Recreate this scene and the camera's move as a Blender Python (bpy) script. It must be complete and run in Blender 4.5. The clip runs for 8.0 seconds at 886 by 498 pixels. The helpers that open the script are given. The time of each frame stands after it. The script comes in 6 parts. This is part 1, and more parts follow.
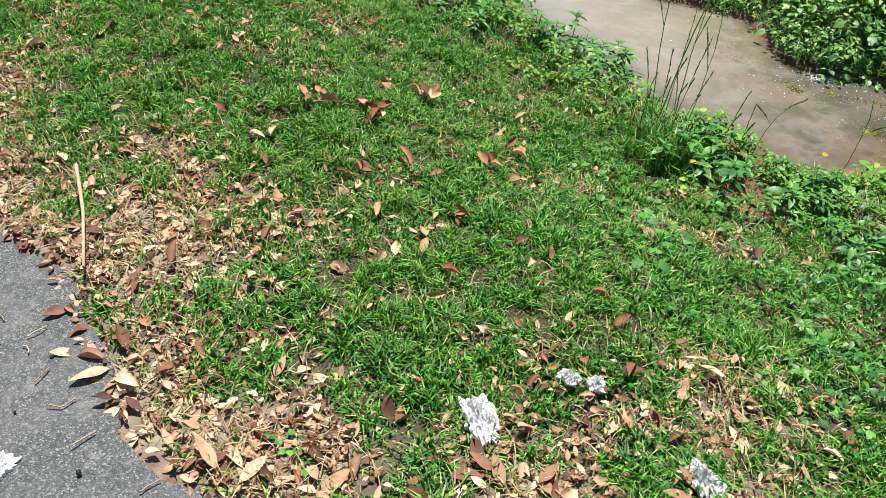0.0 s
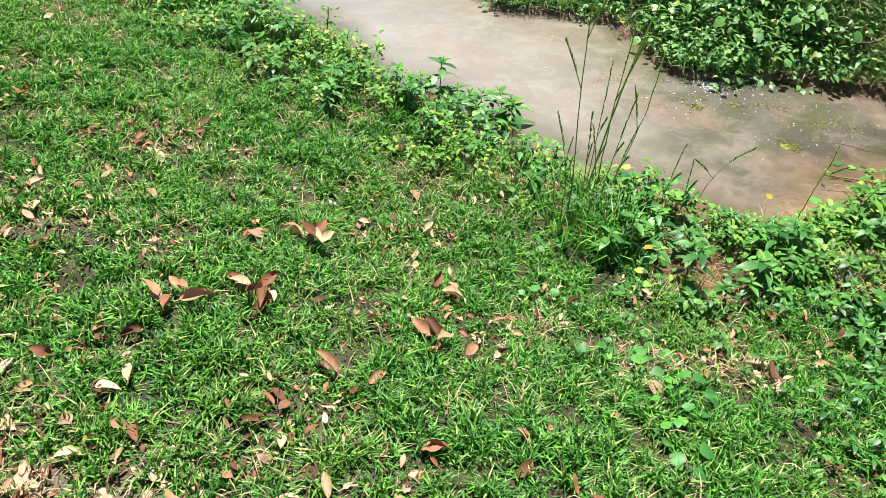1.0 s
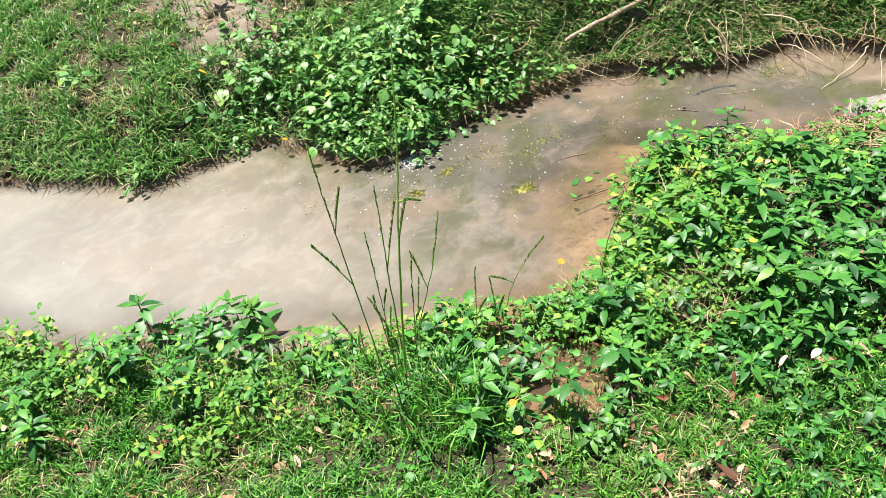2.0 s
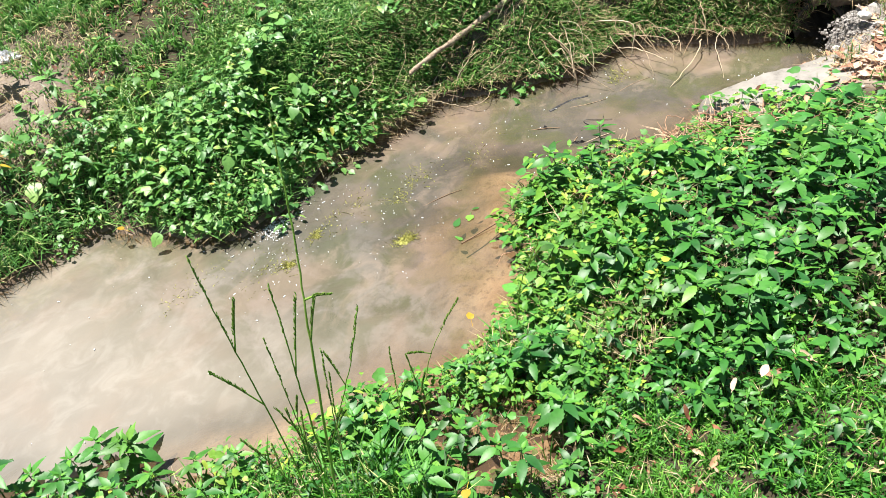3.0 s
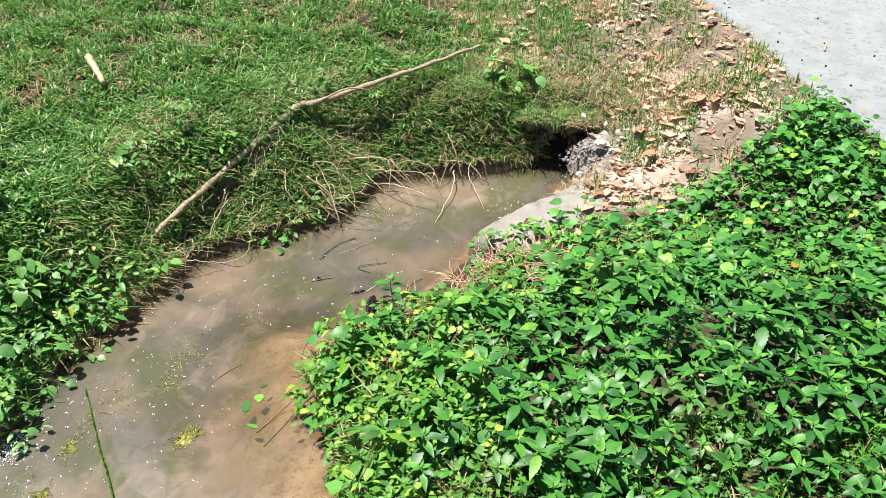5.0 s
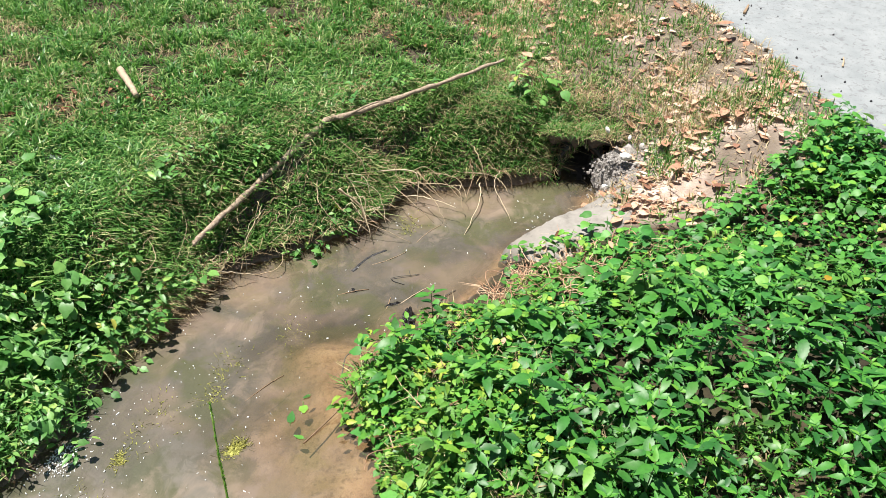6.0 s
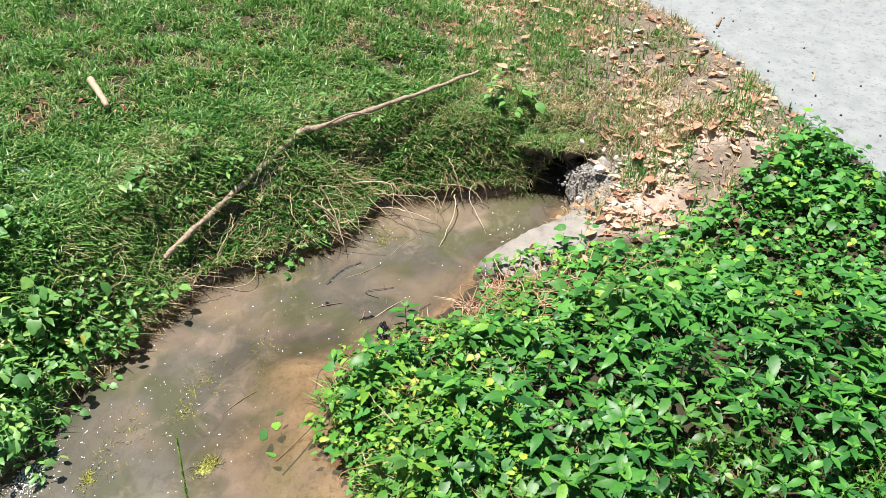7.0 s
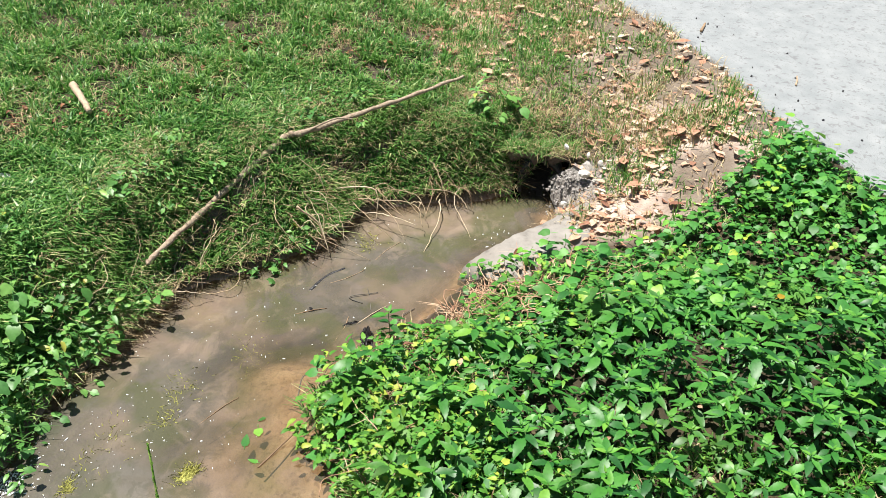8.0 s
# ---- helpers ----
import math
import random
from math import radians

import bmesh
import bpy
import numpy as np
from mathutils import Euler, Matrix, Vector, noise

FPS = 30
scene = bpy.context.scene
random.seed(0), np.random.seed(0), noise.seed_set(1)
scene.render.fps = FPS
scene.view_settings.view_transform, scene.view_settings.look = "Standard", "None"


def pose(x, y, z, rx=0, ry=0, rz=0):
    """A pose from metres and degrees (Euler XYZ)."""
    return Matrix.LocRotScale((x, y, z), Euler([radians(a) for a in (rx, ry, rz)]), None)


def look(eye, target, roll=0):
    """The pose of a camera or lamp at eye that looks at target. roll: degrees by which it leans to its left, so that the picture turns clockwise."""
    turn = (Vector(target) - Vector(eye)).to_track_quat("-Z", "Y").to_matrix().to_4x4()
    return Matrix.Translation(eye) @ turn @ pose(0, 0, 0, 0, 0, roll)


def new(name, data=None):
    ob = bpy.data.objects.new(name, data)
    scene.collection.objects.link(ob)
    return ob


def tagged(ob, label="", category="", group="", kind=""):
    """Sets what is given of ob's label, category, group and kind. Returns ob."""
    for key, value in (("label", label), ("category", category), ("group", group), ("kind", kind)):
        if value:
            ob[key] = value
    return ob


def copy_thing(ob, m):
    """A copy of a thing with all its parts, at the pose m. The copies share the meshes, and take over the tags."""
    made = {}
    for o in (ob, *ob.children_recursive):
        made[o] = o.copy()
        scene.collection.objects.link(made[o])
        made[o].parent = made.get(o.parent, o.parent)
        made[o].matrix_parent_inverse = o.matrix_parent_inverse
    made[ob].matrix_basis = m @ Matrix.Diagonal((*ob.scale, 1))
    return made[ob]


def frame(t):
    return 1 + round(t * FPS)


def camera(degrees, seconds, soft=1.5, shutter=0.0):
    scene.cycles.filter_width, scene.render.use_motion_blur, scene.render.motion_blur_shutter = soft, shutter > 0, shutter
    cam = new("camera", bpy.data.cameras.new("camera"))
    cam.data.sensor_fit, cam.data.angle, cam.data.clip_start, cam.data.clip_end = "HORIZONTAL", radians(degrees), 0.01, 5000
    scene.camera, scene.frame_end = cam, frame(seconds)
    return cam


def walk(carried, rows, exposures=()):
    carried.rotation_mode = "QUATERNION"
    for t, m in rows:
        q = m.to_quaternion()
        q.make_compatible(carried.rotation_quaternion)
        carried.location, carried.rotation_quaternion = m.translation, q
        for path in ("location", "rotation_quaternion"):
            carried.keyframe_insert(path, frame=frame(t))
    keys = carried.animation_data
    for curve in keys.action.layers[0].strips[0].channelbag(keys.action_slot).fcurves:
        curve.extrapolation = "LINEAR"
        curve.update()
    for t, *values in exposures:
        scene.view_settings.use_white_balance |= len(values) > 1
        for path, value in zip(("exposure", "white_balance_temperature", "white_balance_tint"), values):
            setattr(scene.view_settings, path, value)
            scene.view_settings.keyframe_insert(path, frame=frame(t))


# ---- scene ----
cam = camera(55.7, 8.0, soft=0.5)
PATH = [
    (0, (0.394, -0.255, 1.68), (0.271, 1.289, 0.415), 7.1),
    (0.5, (0.102, 0.226, 1.651), (0.152, 1.779, 0.392), 4.5),
    (1, (-0.011, 0.775, 1.674), (0.305, 2.261, 0.373), 5.8),
    (1.5, (0.002, 1.25, 1.75), (0.592, 2.674, 0.476), 1.8),
    (2, (0.005, 1.692, 1.8), (0.992, 2.871, 0.521), -7.3),
    (2.2, (0.049, 1.789, 1.803), (1.135, 2.867, 0.516), -7.6),
    (3.3, (0.121, 2.198, 1.727), (1.432, 2.984, 0.438), -7.9),
    (3.5, (0.106, 2.285, 1.761), (1.458, 2.981, 0.462), -7.6),
    (4, (0.177, 2.366, 1.744), (1.657, 2.861, 0.494), -4.7),
    (4.5, (0.33, 2.393, 1.761), (1.909, 2.7, 0.573), 0.1),
    (5, (0.369, 2.53, 1.792), (1.994, 2.782, 0.653), 1.3),
    (5.2, (0.318, 2.59, 1.76), (1.964, 2.848, 0.655), 1.4),
    (6.5, (0.31, 2.736, 1.859), (1.948, 2.931, 0.727), 2.5),
    (7, (0.343, 2.717, 1.858), (1.995, 2.885, 0.744), 3.1),
    (7.5, (0.358, 2.701, 1.856), (2.017, 2.855, 0.749), 3.3),
    (8, (0.349, 2.692, 1.855), (2.011, 2.838, 0.753), 3.4),
]
walk(cam, [(t, look(eye, target, roll)) for t, eye, target, roll in PATH], exposures=((0.0, 1.06), (0.6, 1.24), (1.5, 1.42), (4.0, 1.46), (4.5, 1.46), (5.0, 1.27), (5.2, 1.23), (6.5, 1.20), (8.0, 1.20)))

# ---- light and air ----
SUN_AZ, SUN_EL = 92.0, 76.0     # degrees: azimuth of the sun from +x towards +y, and its height
world = bpy.data.worlds.new("sky")
scene.world = world
world.use_nodes = True
_wt = world.node_tree
_wt.nodes.clear()
_sky = _wt.nodes.new("ShaderNodeTexSky")
_sky.sky_type = "NISHITA"
_sky.sun_disc = False
_sky.sun_elevation = radians(SUN_EL)
_sky.sun_rotation = radians(90 - SUN_AZ)
_bg = _wt.nodes.new("ShaderNodeBackground")
_bg.inputs["Strength"].default_value = 0.040
_wo = _wt.nodes.new("ShaderNodeOutputWorld")
_wt.links.new(_sky.outputs[0], _bg.inputs[0])
_wt.links.new(_bg.outputs[0], _wo.inputs[0])

_sun = bpy.data.lights.new("sun", "SUN")
_sun.energy = 5.0
_sun.angle = radians(0.5)
_sun.color = (1.0, 0.955, 0.88)
sun = new("sun", _sun)
_sd = Vector((math.cos(radians(SUN_AZ)) * math.cos(radians(SUN_EL)), math.sin(radians(SUN_AZ)) * math.cos(radians(SUN_EL)), math.sin(radians(SUN_EL))))
sun.matrix_world = look(_sd * 30, (0, 0, 0))

# ---- materials ----
WATER_Z = -0.30


def nodes_of(name):
    m = bpy.data.materials.new(name)
    m.use_nodes = True
    t = m.node_tree
    t.nodes.clear()
    return m, t


def nd(t, kind, **values):
    n = t.nodes.new(kind)
    for k, v in values.items():
        if k in n.inputs.keys():
            n.inputs[k].default_value = v
    return n


def noise_tex(t, coord, scale, detail=4.0, rough=0.55, dist=0.0):
    n = nd(t, "ShaderNodeTexNoise", Scale=scale, Detail=detail, Roughness=rough, Distortion=dist)
    t.links.new(coord, n.inputs["Vector"])
    return n.outputs["Fac"]


def ramp(t, fac, stops):
    r = t.nodes.new("ShaderNodeValToRGB")
    e = r.color_ramp.elements
    while len(e) < len(stops):
        e.new(0.5)
    for i, (p, c) in enumerate(stops):
        e[i].position = p
        e[i].color = (*c, 1.0)
    t.links.new(fac, r.inputs[0])
    return r.outputs[0]


def mixc(t, fac, a, b, blend="MIX"):
    m = t.nodes.new("ShaderNodeMix")
    m.data_type, m.blend_type = "RGBA", blend
    for sock, v in ((m.inputs[0], fac), (m.inputs[6], a), (m.inputs[7], b)):
        if isinstance(v, (int, float)):
            sock.default_value = v
        elif isinstance(v, tuple):
            sock.default_value = (*v, 1.0)
        else:
            t.links.new(v, sock)
    return m.outputs[2]


def calc(t, op, a, b=0.0):
    m = t.nodes.new("ShaderNodeMath")
    m.operation = op
    for sock, v in zip(m.inputs, (a, b)):
        if isinstance(v, (int, float)):
            sock.default_value = v
        else:
            t.links.new(v, sock)
    return m.outputs[0]


def step(t, v, lo, hi):
    m = t.nodes.new("ShaderNodeMapRange")
    m.interpolation_type = "SMOOTHSTEP"
    m.inputs[1].default_value, m.inputs[2].default_value = lo, hi
    t.links.new(v, m.inputs[0])
    return m.outputs[0]


def bump(t, height, strength, distance):
    b = nd(t, "ShaderNodeBump", Strength=strength, Distance=distance)
    t.links.new(height, b.inputs["Height"])
    return b.outputs[0]


def finish(t, shader):
    o = t.nodes.new("ShaderNodeOutputMaterial")
    t.links.new(shader, o.inputs[0])


def principled(t, color, rough=0.7, normal=None, spec=0.5):
    p = nd(t, "ShaderNodeBsdfPrincipled")
    for sock, v in ((p.inputs["Base Color"], color), (p.inputs["Roughness"], rough)):
        if isinstance(v, tuple):
            sock.default_value = (*v, 1.0)
        elif isinstance(v, (int, float)):
            sock.default_value = v
        else:
            t.links.new(v, sock)
    p.inputs["Specular IOR Level"].default_value = spec
    if normal is not None:
        t.links.new(normal, p.inputs["Normal"])
    return p


def chance(t):
    """One random number for each loose piece, whether an object or an island of a joined mesh."""
    g = t.nodes.new("ShaderNodeNewGeometry")
    o = t.nodes.new("ShaderNodeObjectInfo")
    return calc(t, "FRACT", calc(t, "ADD", g.outputs["Random Per Island"], o.outputs["Random"]))


def foliage(name, stops, light=0.4, rough=0.45, spec=0.4, vein=60.0):
    """Leaves and blades: one colour for each piece, light coming through, a fine grain."""
    m, t = nodes_of(name)
    geo = t.nodes.new("ShaderNodeNewGeometry")
    col = ramp(t, chance(t), stops)
    patch = noise_tex(t, geo.outputs["Position"], 3.2, 3)
    col = mixc(t, calc(t, "MULTIPLY", step(t, patch, 0.45, 0.75), 0.28), col, (0.14, 0.21, 0.03))
    fine = noise_tex(t, geo.outputs["Position"], vein, 3)
    col = mixc(t, calc(t, "MULTIPLY", step(t, fine, 0.35, 0.8), 0.5), col, (0.5, 0.5, 0.5), "MULTIPLY")
    p = principled(t, col, rough, bump(t, fine, 0.25, 0.002), spec)
    tr = t.nodes.new("ShaderNodeBsdfTranslucent")
    bright = mixc(t, 0.45, col, (0.15, 0.42, 0.06))
    t.links.new(bright, tr.inputs[0])
    mx = t.nodes.new("ShaderNodeMixShader")
    mx.inputs[0].default_value = light
    t.links.new(p.outputs[0], mx.inputs[1])
    t.links.new(tr.outputs[0], mx.inputs[2])
    finish(t, mx.outputs[0])
    return m


def dry(name, stops, light=0.15, rough=0.7):
    m, t = nodes_of(name)
    geo = t.nodes.new("ShaderNodeNewGeometry")
    col = ramp(t, chance(t), stops)
    fine = noise_tex(t, geo.outputs["Position"], 55, 4)
    col = mixc(t, calc(t, "MULTIPLY", step(t, fine, 0.4, 0.75), 0.55), col, (0.42, 0.34, 0.28), "MULTIPLY")
    p = principled(t, col, rough, bump(t, fine, 0.4, 0.003), 0.3)
    tr = t.nodes.new("ShaderNodeBsdfTranslucent")
    t.links.new(col, tr.inputs[0])
    mx = t.nodes.new("ShaderNodeMixShader")
    mx.inputs[0].default_value = light
    t.links.new(p.outputs[0], mx.inputs[1])
    t.links.new(tr.outputs[0], mx.inputs[2])
    finish(t, mx.outputs[0])
    return m


MAT_GRASS = foliage("lawn_grass", [(0.0, (0.012, 0.066, 0.007)), (0.35, (0.030, 0.132, 0.012)), (0.7, (0.070, 0.245, 0.024)), (0.92, (0.14, 0.36, 0.04)), (1.0, (0.38, 0.40, 0.14))], 0.22, 0.5, 0.24)
MAT_FARGRASS = foliage("bank_grass", [(0.0, (0.028, 0.110, 0.022)), (0.35, (0.072, 0.200, 0.040)), (0.7, (0.150, 0.315, 0.070)), (0.9, (0.29, 0.42, 0.13)), (1.0, (0.54, 0.50, 0.26))], 0.36, 0.42, 0.42)
MAT_STRAW = dry("dead_straw", [(0.0, (0.28, 0.20, 0.11)), (0.5, (0.48, 0.38, 0.22)), (1.0, (0.70, 0.59, 0.38))], 0.45)
MAT_WEED = foliage("weed_leaf", [(0.0, (0.014, 0.080, 0.017)), (0.45, (0.030, 0.138, 0.022)), (0.9, (0.058, 0.208, 0.029)), (0.985, (0.09, 0.26, 0.036)), (1.0, (0.14, 0.30, 0.03))], 0.18, 0.45, 0.36, 70)
MAT_SHOOT = foliage("weed_shoot", [(0.0, (0.055, 0.21, 0.030)), (0.6, (0.085, 0.28, 0.036)), (1.0, (0.15, 0.35, 0.045))], 0.30, 0.5, 0.3, 70)
MAT_VINE = foliage("vine_leaf", [(0.0, (0.028, 0.13, 0.026)), (0.5, (0.055, 0.215, 0.038)), (0.85, (0.095, 0.29, 0.042)), (0.97, (0.17, 0.36, 0.045)), (1.0, (0.32, 0.40, 0.05))], 0.22, 0.48, 0.30, 60)
MAT_RIMLEAF = foliage("rim_leaf", [(0.0, (0.045, 0.16, 0.024)), (0.5, (0.095, 0.26, 0.035)), (0.85, (0.18, 0.35, 0.045)), (1.0, (0.36, 0.42, 0.06))], 0.26, 0.5, 0.28, 60)
MAT_FARLEAF = foliage("bank_leaf", [(0.0, (0.045, 0.15, 0.035)), (0.5, (0.105, 0.27, 0.06)), (0.9, (0.19, 0.38, 0.09)), (0.985, (0.30, 0.44, 0.10)), (1.0, (0.50, 0.34, 0.03))], 0.30, 0.45, 0.45, 80)
MAT_STEM = foliage("green_stem", [(0.0, (0.06, 0.14, 0.02)), (1.0, (0.13, 0.19, 0.05))], 0.1, 0.5, 0.4, 120)
MAT_SEED = foliage("seed_stalk", [(0.0, (0.26, 0.42, 0.08)), (0.6, (0.38, 0.54, 0.12)), (1.0, (0.55, 0.55, 0.24))], 0.5, 0.55, 0.3, 150)
MAT_DRYLEAF = dry("dry_leaf", [(0.0, (0.06, 0.028, 0.016)), (0.25, (0.17, 0.078, 0.044)), (0.5, (0.33, 0.20, 0.125)), (0.8, (0.50, 0.35, 0.24)), (1.0, (0.64, 0.49, 0.36))])
MAT_LOOSE = dry("brown_leaf", [(0.0, (0.09, 0.035, 0.018)), (0.35, (0.24, 0.10, 0.05)), (0.65, (0.40, 0.23, 0.13)), (1.0, (0.56, 0.41, 0.27))])
MAT_TANLEAF = dry("tan_leaf", [(0.0, (0.17, 0.075, 0.048)), (0.25, (0.38, 0.205, 0.132)), (0.6, (0.51, 0.315, 0.215)), (0.9, (0.60, 0.43, 0.325)), (1.0, (0.70, 0.56, 0.45))])
MAT_REED = dry("dry_reed", [(0.0, (0.36, 0.25, 0.16)), (0.5, (0.54, 0.43, 0.29)), (1.0, (0.72, 0.62, 0.45))], 0.25)
MAT_REDREED = dry("reddish_reed", [(0.0, (0.24, 0.115, 0.07)), (0.5, (0.45, 0.275, 0.175)), (1.0, (0.64, 0.48, 0.33))], 0.2)
MAT_TWIG = dry("dead_twig", [(0.0, (0.16, 0.10, 0.06)), (0.6, (0.30, 0.21, 0.13)), (1.0, (0.44, 0.35, 0.25))], 0.0)


def ground_material():
    m, t = nodes_of("soil")
    geo = t.nodes.new("ShaderNodeNewGeometry")
    pos = geo.outputs["Position"]
    big, mid, fine = noise_tex(t, pos, 1.4, 4), noise_tex(t, pos, 14, 5), noise_tex(t, pos, 90, 4)
    col = ramp(t, mid, [(0.25, (0.24, 0.172, 0.140)), (0.5, (0.40, 0.310, 0.260)), (0.75, (0.52, 0.435, 0.380))])
    col = mixc(t, calc(t, "MULTIPLY", step(t, big, 0.45, 0.7), 0.6), col, (0.42, 0.35, 0.305))
    col = mixc(t, calc(t, "MULTIPLY", step(t, fine, 0.5, 0.75), 0.6), col, (0.33, 0.25, 0.15))
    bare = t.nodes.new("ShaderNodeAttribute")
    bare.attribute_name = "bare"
    # humus under the plants, blackened further to paint the shade in the gaps
    humus_shade = ramp(t, mid, [(0.3, (0.018, 0.015, 0.008)), (0.6, (0.045, 0.036, 0.018)), (0.8, (0.11, 0.082, 0.045))])
    col = mixc(t, bare.outputs["Fac"], humus_shade, col)
    sep = t.nodes.new("ShaderNodeSeparateXYZ")
    t.links.new(pos, sep.inputs[0])
    # wet clay below and just above the water line
    wet = calc(t, "SUBTRACT", 1.0, step(t, calc(t, "ADD", sep.outputs["Z"], calc(t, "MULTIPLY", mid, 0.05)), WATER_Z - 0.02, WATER_Z + 0.07))
    clay = ramp(t, noise_tex(t, pos, 7, 5, 0.6, 0.4), [(0.3, (0.24, 0.148, 0.098)), (0.5, (0.42, 0.292, 0.210)), (0.75, (0.57, 0.44, 0.34))])
    clay = mixc(t, calc(t, "MULTIPLY", step(t, noise_tex(t, pos, 38, 5, 0.7), 0.48, 0.66), 0.75), clay, (0.17, 0.105, 0.07))
    # grey-green silt and weed settle in the deeper channel
    silt = ramp(t, noise_tex(t, pos, 5, 5, 0.65, 0.5), [(0.35, (0.07, 0.07, 0.045)), (0.55, (0.15, 0.135, 0.10)), (0.75, (0.28, 0.225, 0.165))])
    clay = mixc(t, calc(t, "SUBTRACT", 1.0, step(t, calc(t, "ADD", sep.outputs["Z"], calc(t, "MULTIPLY", noise_tex(t, pos, 4.5, 5, 0.65, 0.6), 0.16)), WATER_Z - 0.12, WATER_Z + 0.08)), clay, silt)
    col = mixc(t, wet, col, clay)
    # past the lawn that is built blade by blade, the ground keeps the colour of grass
    far = t.nodes.new("ShaderNodeVectorMath")
    far.operation = "DISTANCE"
    t.links.new(pos, far.inputs[0])
    far.inputs[1].default_value = (2.5, 3.0, 0.0)
    green = ramp(t, mid, [(0.3, (0.03, 0.07, 0.012)), (0.6, (0.07, 0.14, 0.025)), (0.8, (0.18, 0.19, 0.07))])
    col = mixc(t, step(t, far.outputs["Value"], 4.4, 6.4), col, green)
    rough = calc(t, "SUBTRACT", 0.9, calc(t, "MULTIPLY", wet, 0.5))
    h = calc(t, "ADD", mid, calc(t, "MULTIPLY", fine, 0.5))
    finish(t, principled(t, col, rough, bump(t, h, 0.8, 0.02), 0.3).outputs[0])
    return m


def road_material():
    m, t = nodes_of("road_surface")
    geo = t.nodes.new("ShaderNodeNewGeometry")
    pos = geo.outputs["Position"]
    v = nd(t, "ShaderNodeTexVoronoi", Scale=290.0, Randomness=1.0)
    t.links.new(pos, v.inputs["Vector"])
    cell = t.nodes.new("ShaderNodeSeparateColor")
    t.links.new(v.outputs["Color"], cell.inputs[0])
    big, mid, fine = noise_tex(t, pos, 1.1, 4), noise_tex(t, pos, 9, 5), noise_tex(t, pos, 160, 3)
    asph = ramp(t, cell.outputs[0], [(0.0, (0.034, 0.039, 0.042)), (0.5, (0.066, 0.073, 0.078)), (0.85, (0.115, 0.122, 0.126)), (1.0, (0.25, 0.255, 0.255))])
    asph = mixc(t, calc(t, "MULTIPLY", step(t, mid, 0.45, 0.7), 0.45), asph, (0.135, 0.135, 0.135))
    asph = mixc(t, calc(t, "MULTIPLY", step(t, noise_tex(t, pos, 48, 5, 0.7), 0.48, 0.66), 0.6), asph, (0.035, 0.038, 0.042))
    asph = mixc(t, calc(t, "MULTIPLY", step(t, noise_tex(t, pos, 26, 4, 0.6, 0.5), 0.58, 0.68), 0.4), asph, (0.20, 0.19, 0.175))
    conc = ramp(t, mid, [(0.3, (0.19, 0.206, 0.213)), (0.6, (0.235, 0.25, 0.256)), (0.85, (0.28, 0.292, 0.296))])
    conc = mixc(t, calc(t, "MULTIPLY", step(t, noise_tex(t, pos, 34, 3, 0.6, 0.6), 0.57, 0.63), 0.6), conc, (0.12, 0.12, 0.125))
    conc = mixc(t, calc(t, "MULTIPLY", step(t, noise_tex(t, pos, 120, 2, 0.6), 0.62, 0.70), 0.55), conc, (0.09, 0.095, 0.10))
    sep = t.nodes.new("ShaderNodeSeparateXYZ")
    t.links.new(pos, sep.inputs[0])
    # the asphalt ends against a pale concrete slab
    col = mixc(t, step(t, calc(t, "ADD", sep.outputs["X"], calc(t, "MULTIPLY", big, 0.3)), 2.2, 2.25), asph, conc)
    h = calc(t, "ADD", calc(t, "MULTIPLY", v.outputs["Distance"], -1.0), calc(t, "MULTIPLY", fine, 0.4))
    finish(t, principled(t, col, 0.75, bump(t, h, 0.55, 0.006), 0.4).outputs[0])
    return m


